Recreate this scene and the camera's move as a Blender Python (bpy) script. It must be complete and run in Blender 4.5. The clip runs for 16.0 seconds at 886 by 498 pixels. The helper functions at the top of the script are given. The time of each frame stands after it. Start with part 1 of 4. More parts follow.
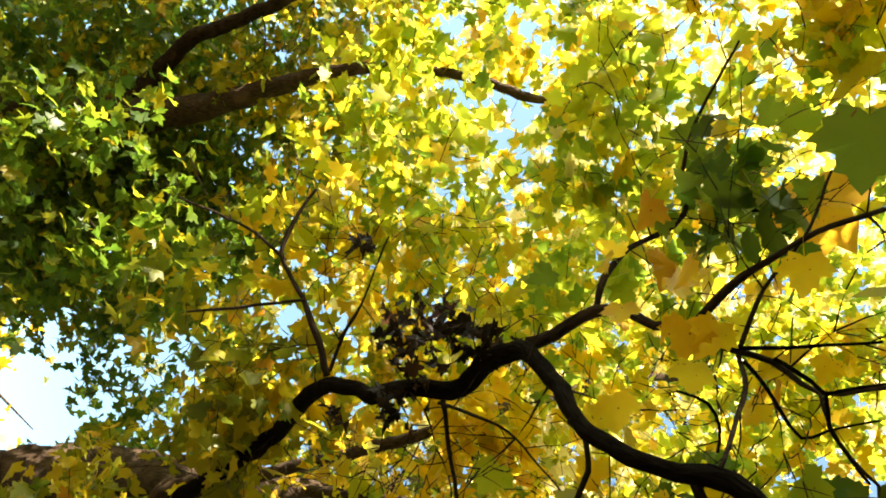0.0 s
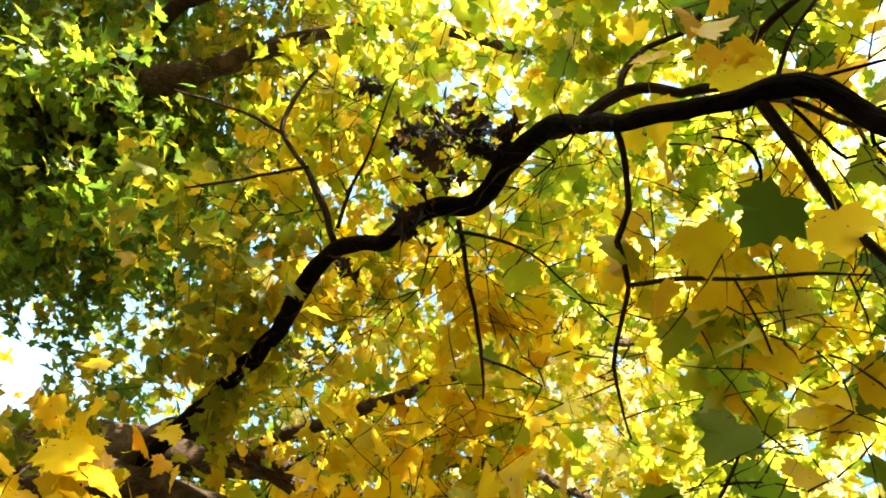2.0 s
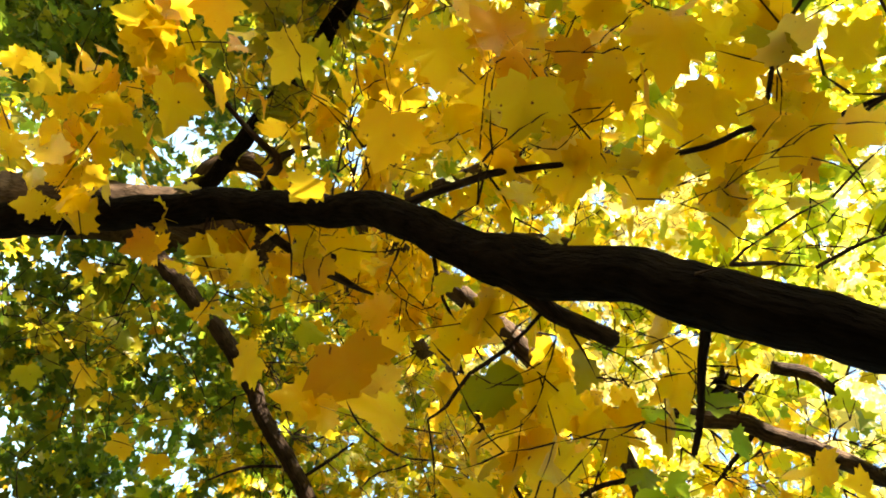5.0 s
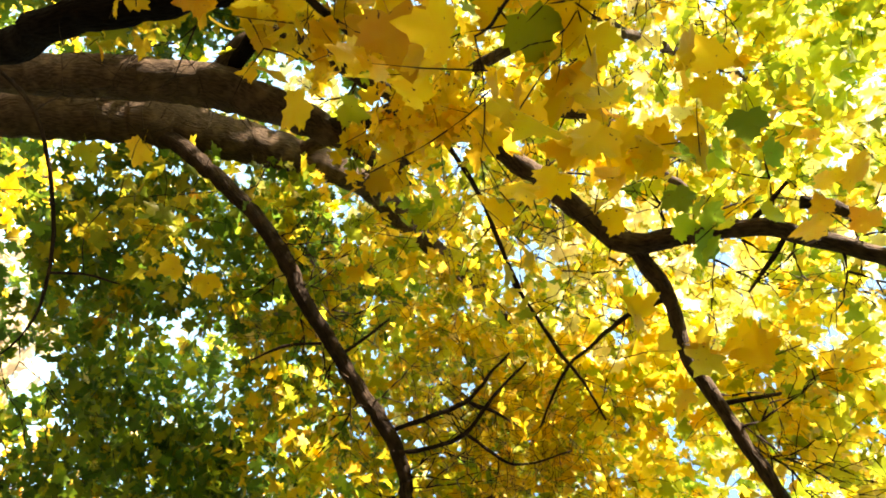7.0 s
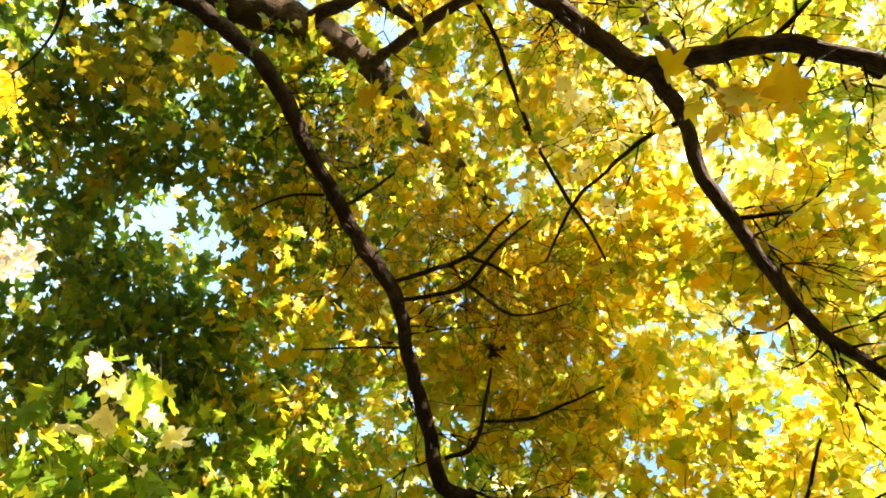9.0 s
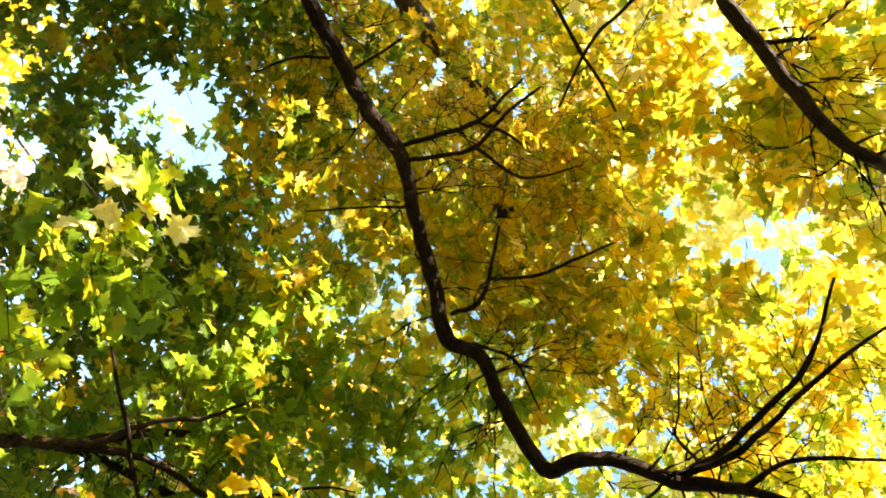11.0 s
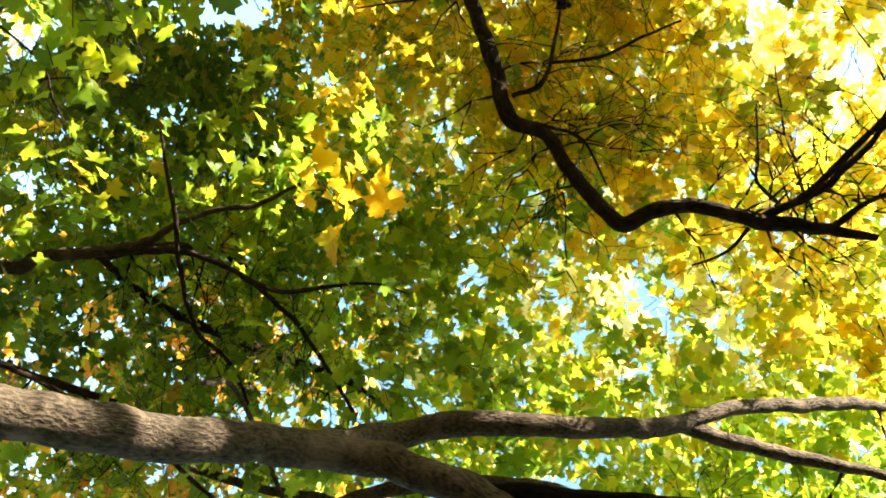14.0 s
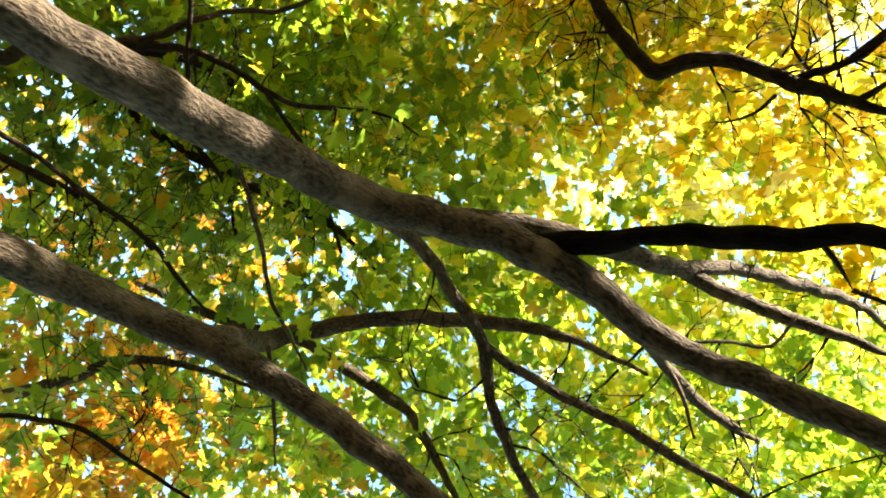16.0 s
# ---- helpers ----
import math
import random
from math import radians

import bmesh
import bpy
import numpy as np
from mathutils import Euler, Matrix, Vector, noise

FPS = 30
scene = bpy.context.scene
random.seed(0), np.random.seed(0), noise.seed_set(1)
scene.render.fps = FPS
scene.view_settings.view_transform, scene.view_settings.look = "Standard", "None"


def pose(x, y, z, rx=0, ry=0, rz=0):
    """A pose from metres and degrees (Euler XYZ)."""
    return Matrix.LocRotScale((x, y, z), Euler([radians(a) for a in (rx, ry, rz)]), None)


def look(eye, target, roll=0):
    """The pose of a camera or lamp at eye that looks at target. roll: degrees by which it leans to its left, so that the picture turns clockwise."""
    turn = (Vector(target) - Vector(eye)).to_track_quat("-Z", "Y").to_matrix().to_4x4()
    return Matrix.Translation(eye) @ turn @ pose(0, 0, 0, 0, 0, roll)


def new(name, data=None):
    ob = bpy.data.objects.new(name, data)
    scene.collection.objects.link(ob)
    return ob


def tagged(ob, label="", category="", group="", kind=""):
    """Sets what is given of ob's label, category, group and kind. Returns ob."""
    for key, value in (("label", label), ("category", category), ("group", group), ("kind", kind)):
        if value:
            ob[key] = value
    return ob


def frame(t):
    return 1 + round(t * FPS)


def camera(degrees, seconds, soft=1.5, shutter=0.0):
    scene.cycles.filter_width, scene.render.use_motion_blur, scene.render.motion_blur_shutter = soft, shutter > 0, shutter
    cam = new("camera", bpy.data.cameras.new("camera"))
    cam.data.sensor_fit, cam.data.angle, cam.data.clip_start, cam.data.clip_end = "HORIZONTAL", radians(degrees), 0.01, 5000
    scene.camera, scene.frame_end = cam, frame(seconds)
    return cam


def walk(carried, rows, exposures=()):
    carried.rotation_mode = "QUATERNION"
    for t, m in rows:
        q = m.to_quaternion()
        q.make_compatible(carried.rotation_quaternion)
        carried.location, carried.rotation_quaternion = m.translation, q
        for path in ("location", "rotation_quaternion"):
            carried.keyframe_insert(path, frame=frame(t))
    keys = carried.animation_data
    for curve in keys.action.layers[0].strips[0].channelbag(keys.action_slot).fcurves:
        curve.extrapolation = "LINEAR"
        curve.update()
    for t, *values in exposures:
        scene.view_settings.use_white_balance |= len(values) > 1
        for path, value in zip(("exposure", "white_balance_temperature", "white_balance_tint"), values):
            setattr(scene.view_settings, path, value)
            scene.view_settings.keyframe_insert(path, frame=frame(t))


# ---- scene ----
cam = camera(65.1, 16.0, soft=1.8)

PATH = [
    (0, (0.0, 0.0, 1.75), (0.0, 1.231, 3.326), 90.0),
    (0.5, (0.202, 0.062, 1.71), (0.317, 1.267, 3.302), 87.0),
    (1, (0.423, 0.161, 1.691), (0.395, 1.306, 3.331), 91.7),
    (1.5, (0.6, 0.194, 1.703), (0.59, 1.31, 3.363), 90.9),
    (2, (0.814, 0.19, 1.747), (0.654, 1.358, 3.363), 94.5),
    (2.5, (1.017, 0.192, 1.772), (0.912, 1.435, 3.335), 91.7),
    (3, (1.205, 0.243, 1.747), (1.184, 1.491, 3.31), 90.9),
    (3.5, (1.442, 0.333, 1.732), (1.296, 1.575, 3.293), 98.1),
    (4, (1.679, 0.377, 1.713), (1.651, 1.601, 3.294), 94.7),
    (4.5, (1.918, 0.393, 1.726), (1.922, 1.613, 3.311), 91.5),
    (5, (2.144, 0.421, 1.748), (2.088, 1.664, 3.314), 92.8),
    (7.5, (3.205, 0.423, 1.623), (3.155, 1.715, 3.149), 90.0),
    (8, (3.417, 0.439, 1.619), (3.411, 1.685, 3.183), 90.4),
    (8.5, (3.668, 0.535, 1.596), (3.552, 1.801, 3.141), 96.4),
    (9, (3.893, 0.583, 1.576), (3.883, 1.832, 3.139), 91.5),
    (11.5, (4.907, 0.718, 1.585), (4.972, 1.936, 3.17), 89.9),
    (12, (5.171, 0.742, 1.572), (5.254, 1.976, 3.144), 86.0),
    (12.5, (5.382, 0.775, 1.584), (5.312, 2.02, 3.148), 91.3),
    (13, (5.596, 0.835, 1.546), (5.561, 2.091, 3.102), 92.0),
    (13.5, (5.833, 0.945, 1.507), (5.741, 2.171, 3.084), 96.3),
    (14, (6.012, 1.03, 1.46), (6.035, 2.241, 3.051), 91.6),
    (14.5, (6.196, 1.073, 1.446), (6.252, 2.258, 3.056), 89.4),
    (15, (6.402, 1.102, 1.44), (6.473, 2.217, 3.099), 89.9),
    (15.5, (6.589, 1.159, 1.399), (6.731, 2.318, 3.023), 92.0),
    (16, (6.826, 1.258, 1.35), (6.909, 2.343, 3.027), 97.3),
]
walk(cam, [(t, look(eye, target, roll)) for t, eye, target, roll in PATH],
     [(0, 2.5, 7500, 18), (2, 2.88, 7500, 18), (3, 3.0, 7650, 20), (5, 3.04, 7900, 21), (7.5, 3.06, 7700, 20), (9, 2.84, 7600, 18), (12, 2.8, 7500, 17), (14.5, 2.92, 7150, 12), (16, 3.07, 7200, 14)])

# ---- light ----
world = bpy.data.worlds.new("sky")
scene.world = world
world.use_nodes = True
wn = world.node_tree.nodes
sky = wn.new("ShaderNodeTexSky")
sky.sky_type = "NISHITA"
sky.sun_disc = False
sky.sun_elevation = radians(34.4)
sky.sun_rotation = radians(-119)
sky.air_density, sky.dust_density, sky.ozone_density = 1.0, 2.4, 1.0
wn["Background"].inputs["Strength"].default_value = 0.115
haze = wn.new("ShaderNodeMixRGB")
haze.blend_type = "MULTIPLY"
haze.inputs["Fac"].default_value = 1.0
haze.inputs["Color2"].default_value = (0.82, 1.07, 1.0, 1)
world.node_tree.links.new(sky.outputs[0], haze.inputs["Color1"])
world.node_tree.links.new(haze.outputs[0], wn["Background"].inputs["Color"])

sun = new("sun", bpy.data.lights.new("sun", "SUN"))
sun.data.energy, sun.data.angle, sun.data.color = 5.0, radians(0.6), (1.0, 0.92, 0.78)
sun.matrix_world = look((-7.2, -4.0, 5.65), (0, 0, 0))

UP = Vector((0, 0, 1))
SUN = np.array((-0.7209, -0.4005, 0.5657))
TILT = radians(52)
# long, deep and short axis of a spray of foliage that leans over the path
LEAN = np.array(((0, 0, -1), (-math.sin(TILT), math.cos(TILT), 0), (math.cos(TILT), math.sin(TILT), 0)))


# ---- materials ----
def material(name):
    m = bpy.data.materials.new(name)
    m.use_nodes = True
    n = m.node_tree.nodes
    return m, n, m.node_tree.links, n["Principled BSDF"], n["Material Output"]


def ramp(n, stops):
    r = n.new("ShaderNodeValToRGB")
    while len(r.color_ramp.elements) < len(stops):
        r.color_ramp.elements.new(0.5)
    for e, (p, c) in zip(r.color_ramp.elements, stops):
        e.position, e.color = p, (*c, 1)
    return r


def leaf_material(name, stops, single=False):
    """A thin maple leaf: gloss above, light shining through, brown specks; its own tint leaf by leaf."""
    m, n, l, p, out = material(name)
    if single:
        pick = n.new("ShaderNodeObjectInfo").outputs["Random"]
    else:
        pick = n.new("ShaderNodeNewGeometry").outputs["Random Per Island"]
    r = ramp(n, stops)
    l.new(pick, r.inputs[0])
    tex = n.new("ShaderNodeTexCoord")
    blotch = n.new("ShaderNodeTexNoise")
    blotch.inputs["Scale"].default_value = 1.6 if single else 14
    blotch.inputs["Detail"].default_value = 3
    l.new(tex.outputs["Object"], blotch.inputs["Vector"])
    tint = n.new("ShaderNodeHueSaturation")
    span = n.new("ShaderNodeMapRange")
    span.inputs["From Min"].default_value, span.inputs["From Max"].default_value = 0.3, 0.7
    span.inputs["To Min"].default_value, span.inputs["To Max"].default_value = 0.485, 0.512
    l.new(blotch.outputs["Fac"], span.inputs["Value"])
    l.new(span.outputs[0], tint.inputs["Hue"])
    l.new(r.outputs[0], tint.inputs["Color"])
    speck = n.new("ShaderNodeTexNoise")
    speck.inputs["Scale"].default_value = 9 if single else 75
    speck.inputs["Detail"].default_value = 1
    l.new(tex.outputs["Object"], speck.inputs["Vector"])
    spot = ramp(n, [(0.72, (0, 0, 0)), (0.77, (1, 1, 1))])
    l.new(speck.outputs["Fac"], spot.inputs[0])
    mix = n.new("ShaderNodeMixRGB")
    l.new(spot.outputs[0], mix.inputs["Fac"])
    l.new(tint.outputs[0], mix.inputs["Color1"])
    mix.inputs["Color2"].default_value = (0.12, 0.05, 0.012, 1)
    l.new(mix.outputs[0], p.inputs["Base Color"])
    p.inputs["Roughness"].default_value = 0.4
    p.inputs["Specular IOR Level"].default_value = 0.4
    thin = n.new("ShaderNodeBsdfTranslucent")
    deep = n.new("ShaderNodeHueSaturation")
    deep.inputs["Saturation"].default_value = 0.97
    deep.inputs["Value"].default_value = 1.4
    l.new(mix.outputs[0], deep.inputs["Color"])
    l.new(deep.outputs[0], thin.inputs["Color"])
    both = n.new("ShaderNodeMixShader")
    both.inputs[0].default_value = 0.6
    l.new(p.outputs[0], both.inputs[1])
    l.new(thin.outputs[0], both.inputs[2])
    l.new(both.outputs[0], out.inputs["Surface"])
    return m


TINTS = {
    # pale last stops of yel, gld and lim imitate leaves caught by sun
    "yel": [(0.0, (0.48, 0.38, 0.010)), (0.25, (0.62, 0.45, 0.008)), (0.7, (0.64, 0.43, 0.007)), (0.88, (0.63, 0.39, 0.007)), (0.94, (0.52, 0.25, 0.007)), (0.97, (0.28, 0.30, 0.010)), (1.0, (0.66, 0.52, 0.1))],
    "yg": [(0.0, (0.18, 0.26, 0.012)), (0.3, (0.36, 0.37, 0.012)), (0.6, (0.54, 0.42, 0.012)), (1.0, (0.62, 0.38, 0.012))],
    "gld": [(0.0, (0.22, 0.29, 0.014)), (0.35, (0.44, 0.41, 0.014)), (0.65, (0.62, 0.45, 0.014)), (0.92, (0.64, 0.41, 0.014)), (1.0, (0.66, 0.55, 0.15))],
    "lim": [(0.0, (0.14, 0.25, 0.016)), (0.4, (0.28, 0.36, 0.016)), (0.8, (0.44, 0.44, 0.016)), (0.95, (0.6, 0.45, 0.016)), (1.0, (0.66, 0.64, 0.25))],
    # olv: yellow-green dulled to olive, so the colour carries the shade
    "olv": [(0.0, (0.11, 0.16, 0.010)), (0.4, (0.23, 0.24, 0.010)), (0.75, (0.38, 0.32, 0.010)), (0.95, (0.52, 0.36, 0.010)), (1.0, (0.5, 0.22, 0.010))],
    "grn": [(0.0, (0.11, 0.22, 0.018)), (0.5, (0.22, 0.35, 0.018)), (0.85, (0.36, 0.45, 0.018)), (0.95, (0.5, 0.44, 0.018)), (1.0, (0.58, 0.33, 0.018))],
    # dgn: green leaves with the crown's shade put into a darker colour
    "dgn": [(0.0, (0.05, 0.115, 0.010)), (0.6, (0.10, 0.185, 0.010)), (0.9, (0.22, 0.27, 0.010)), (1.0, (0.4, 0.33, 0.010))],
    "org": [(0.0, (0.55, 0.36, 0.015)), (0.5, (0.62, 0.31, 0.015)), (0.8, (0.5, 0.2, 0.015)), (1.0, (0.3, 0.3, 0.015))],
    # pal: full sun put into the leaf colour as pale cream
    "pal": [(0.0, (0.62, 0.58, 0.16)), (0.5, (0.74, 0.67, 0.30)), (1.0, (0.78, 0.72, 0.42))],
    "bei": [(0.0, (0.30, 0.25, 0.15)), (0.5, (0.42, 0.35, 0.23)), (1.0, (0.50, 0.44, 0.33))],
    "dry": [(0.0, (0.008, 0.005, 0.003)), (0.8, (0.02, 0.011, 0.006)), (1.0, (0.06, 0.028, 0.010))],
}
LEAF = {k: leaf_material("maple_leaf_" + k, s) for k, s in TINTS.items()}
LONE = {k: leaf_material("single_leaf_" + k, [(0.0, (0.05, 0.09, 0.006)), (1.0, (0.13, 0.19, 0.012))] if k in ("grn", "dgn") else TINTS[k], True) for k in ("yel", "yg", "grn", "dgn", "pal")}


def bark_material(name, dark, light, relief=0.02, grain=(90, 20, 1)):
    m, n, l, p, out = material(name)
    tex = n.new("ShaderNodeTexCoord")
    stretch = n.new("ShaderNodeMapping")
    stretch.inputs["Scale"].default_value = grain
    l.new(tex.outputs["UV"], stretch.inputs["Vector"])
    furrow = n.new("ShaderNodeTexNoise")
    furrow.inputs["Scale"].default_value = 1.0
    furrow.inputs["Detail"].default_value = 8
    l.new(stretch.outputs[0], furrow.inputs["Vector"])
    patch = n.new("ShaderNodeTexNoise")
    patch.inputs["Scale"].default_value = 9
    patch.inputs["Detail"].default_value = 4
    l.new(tex.outputs["Object"], patch.inputs["Vector"])
    c1 = ramp(n, [(0.3, dark), (0.52, tuple((a + b) / 2 for a, b in zip(dark, light))), (0.72, light)])
    l.new(furrow.outputs["Fac"], c1.inputs[0])
    lichen = n.new("ShaderNodeMixRGB")
    lich = ramp(n, [(0.5, (0, 0, 0)), (0.7, (0.6, 0.6, 0.6))])
    l.new(patch.outputs["Fac"], lich.inputs[0])
    l.new(lich.outputs[0], lichen.inputs["Fac"])
    l.new(c1.outputs[0], lichen.inputs["Color1"])
    lichen.inputs["Color2"].default_value = (*[min(1, c * 1.6) for c in light], 1)
    l.new(lichen.outputs[0], p.inputs["Base Color"])
    p.inputs["Roughness"].default_value = 0.9
    p.inputs["Specular IOR Level"].default_value = min(0.2, light[0] * 3)
    bump = n.new("ShaderNodeBump")
    bump.inputs["Strength"].default_value = 0.9
    bump.inputs["Distance"].default_value = relief
    l.new(furrow.outputs["Fac"], bump.inputs["Height"])
    l.new(bump.outputs[0], p.inputs["Normal"])
    return m


BARK = {
    "A": bark_material("bark_brown", (0.009, 0.006, 0.004), (0.040, 0.027, 0.018)),
    # L: darkened copy of the brown bark, shade of backlit limbs put into colour
    "L": bark_material("bark_shaded", (0.003, 0.0022, 0.0018), (0.010, 0.008, 0.006)),
    "M": bark_material("bark_warm_brown", (0.018, 0.012, 0.007), (0.085, 0.058, 0.036)),
    "B": bark_material("bark_grey", (0.013, 0.0095, 0.006), (0.120, 0.094, 0.066), 0.026, (85, 38, 1)),
}
BARK["C"] = BARK["D"] = BARK["X"] = BARK["A"]


def ground_material():
    m, n, l, p, out = material("leaf_litter")
    tex = n.new("ShaderNodeTexCoord")
    a, b = n.new("ShaderNodeTexNoise"), n.new("ShaderNodeTexVoronoi")
    a.inputs["Scale"].default_value, a.inputs["Detail"].default_value = 0.6, 5
    b.inputs["Scale"].default_value = 14
    l.new(tex.outputs["Object"], a.inputs["Vector"])
    l.new(tex.outputs["Object"], b.inputs["Vector"])
    grass = ramp(n, [(0.42, (0.03, 0.045, 0.012)), (0.58, (0.06, 0.045, 0.015))])
    litter = ramp(n, [(0.0, (0.12, 0.07, 0.015)), (0.5, (0.06, 0.03, 0.01)), (1.0, (0.02, 0.02, 0.01))])
    l.new(a.outputs["Fac"], grass.inputs[0])
    l.new(b.outputs["Color"], litter.inputs[0])
    mix = n.new("ShaderNodeMixRGB")
    mix.inputs["Fac"].default_value = 0.6
    l.new(grass.outputs[0], mix.inputs["Color1"])
    l.new(litter.outputs[0], mix.inputs["Color2"])
    l.new(mix.outputs[0], p.inputs["Base Color"])
    p.inputs["Roughness"].default_value = 0.95
    return m


# ---- ground ----
def ground():
    bm = bmesh.new()
    for i in range(41):
        for j in range(41):
            x, y = (i - 20) / 20, (j - 20) / 20
            x, y = x * abs(x) * 400 + 3, y * abs(y) * 400 + 2
            near = max(0.0, 1 - math.hypot(x - 3, y - 2) / 60)
            bm.verts.new((x, y, near * 0.12 * noise.noise((x * 0.3, y * 0.3, 0.5))))
    bm.verts.ensure_lookup_table()
    for i in range(40):
        for j in range(40):
            a = i * 41 + j
            bm.faces.new([bm.verts[k] for k in (a, a + 41, a + 42, a + 1)])
    me = bpy.data.meshes.new("ground")
    bm.to_mesh(me)
    bm.free()
    me.materials.append(ground_material())
    tagged(new("ground", me), "grassy ground strewn with fallen yellow leaves", "ground", kind="structure")


ground()


# ---- wood ----
rng = np.random.default_rng(7)


def curve(points, step):
    """A smooth line through control points of place and radius, evenly sampled."""
    p = np.array(points, float)
    q = np.vstack((2 * p[0] - p[1], p, 2 * p[-1] - p[-2]))
    out = []
    for i in range(1, len(q) - 2):
        a, b, c, d = q[i - 1:i + 3]
        k = max(2, int(np.linalg.norm(c[:3] - b[:3]) / step))
        for s in np.arange(k) / k:
            v = 0.5 * (2 * b + (c - a) * s + (2 * a - 5 * b + 4 * c - d) * s * s + (3 * b - a - 3 * c + d) * s ** 3)
            v[3] = b[3] + (c[3] - b[3]) * s
            out.append(v)
    out.append(p[-1])
    return np.array(out)


def tube(line, sides, rough):
    """Vertices, faces and texture places of a branch round a sampled line, with swellings and furrows."""
    n = len(line)
    pos, rad = line[:, :3], line[:, 3]
    along = np.gradient(pos, axis=0)
    along /= np.linalg.norm(along, axis=1)[:, None] + 1e-9
    side = np.cross(along[0], (0.31, 0.2, 0.93))
    verts, run = [], np.r_[0, np.cumsum(np.linalg.norm(np.diff(pos, axis=0), axis=1))]
    for i in range(n):
        side = side - along[i] * side.dot(along[i])
        side /= np.linalg.norm(side) + 1e-9
        other = np.cross(along[i], side)
        for k in range(sides):
            a = 2 * math.pi * k / sides
            d = side * math.cos(a) + other * math.sin(a)
            r = rad[i]
            if rough:
                q = pos[i] + d * r
                r *= 1 + rough * (noise.noise(q * 9) + 0.6 * noise.noise(q * 31))
            verts.append(pos[i] + d * r)
    verts.append(pos[-1] + along[-1] * rad[-1] * 0.5)
    faces, uvs = [], []
    for i in range(n - 1):
        turn = 2 * math.pi * max(rad[i], 0.004)
        for k in range(sides):
            a, b = i * sides + k, i * sides + (k + 1) % sides
            faces.append((a, b, b + sides, a + sides))
            u0, u1 = turn * k / sides, turn * (k + 1) / sides
            uvs += [(u0, run[i]), (u1, run[i]), (u1, run[i + 1]), (u0, run[i + 1])]
    top = len(verts) - 1
    verts.append(pos[0])
    for k in range(sides):
        faces.append(((k + 1) % sides, k, top + 1))
        uvs += [(0, 0), (0.01, 0), (0.005, 0.01)]
    for k in range(sides):
        faces.append(((n - 1) * sides + k, (n - 1) * sides + (k + 1) % sides, top))
        uvs += [(0, run[-1]), (0.01, run[-1]), (0.005, run[-1] + 0.01)]
    return verts, faces, uvs


def part(name, verts, faces, mat, parent, label="", uvs=None, smooth=True, kind=""):
    me = bpy.data.meshes.new(name)
    me.from_pydata(verts, [], faces)
    if uvs is not None:
        me.uv_layers.new(name="UVMap").data.foreach_set("uv", np.array(uvs, np.float32).ravel())
    if smooth:
        me.polygons.foreach_set("use_smooth", [True] * len(me.polygons))
    me.materials.append(mat)
    ob = new(name, me)
    ob.parent = parent
    if label or kind:
        tagged(ob, label, kind=kind)
    return ob


TREES, LINES = {}, {}


def tree(key, place, label):
    ob = new("maple_tree")
    ob.location = (0, 0, 0)
    tagged(ob, label, "tree", "maples over the path")
    TREES[key], LINES[key] = ob, []
    return ob


def branch(key, kind, points, bark=None):
    """One trunk, limb or twig of a tree, through control points (x, y, z, radius)."""
    thick = max(p[3] for p in points)
    line = curve(points, 0.03 if thick > 0.03 else 0.04)
    for row in line[1:-1]:
        kink = min(0.35 * row[3], 0.01) + 0.004
        row[:3] += [kink * noise.noise(Vector(row[:3]) * 9 + Vector((k * 7.1, 3.3, 1.7))) for k in range(3)]
        row[3] *= 1 + (0.07 if thick > 0.045 else 0.2) * noise.noise(Vector(row[:3]) * 6)
    sides = 16 if thick > 0.09 else 12 if thick > 0.035 else 7 if thick > 0.012 else 5
    v, f, uv = tube(line, sides, 0.045 if key == "B" and thick > 0.03 else 0.13 if thick > 0.03 else 0.1)
    ob = part(kind, v, f, BARK[bark or key], TREES[key], uvs=uv)
    LINES[key].append((ob, line))
    return ob


WORDS = {
    "yel": "golden yellow maple leaves", "yg": "yellow-green maple leaves lit from behind", "gld": "gold and yellow-green maple leaves", "lim": "light lime-green maple leaves", "olv": "yellow-green maple leaves dulled to olive for shade", "grn": "fresh green maple leaves",
    "dgn": "maple leaves darkened to olive-green to look shaded", "org": "orange autumn maple leaves", "pal": "maple leaves paled to cream-yellow to look sunlit", "dry": "withered dark brown leaves",
}
tree("A", (1.55, 6.5), "yellow autumn maple with dark low limbs over the path")
tree("C", (1.1, 8.6), "green-yellow maple behind with thick brown trunk")
tree("D", (-1.9, 8.6), "shaded olive-green maple with brown leaning trunk")
tree("X", (6, 8.3), "slender green maple with thin crossing branches")
tree("B", (6.2, 4.3), "green maple with two sunlit grey-brown stems")

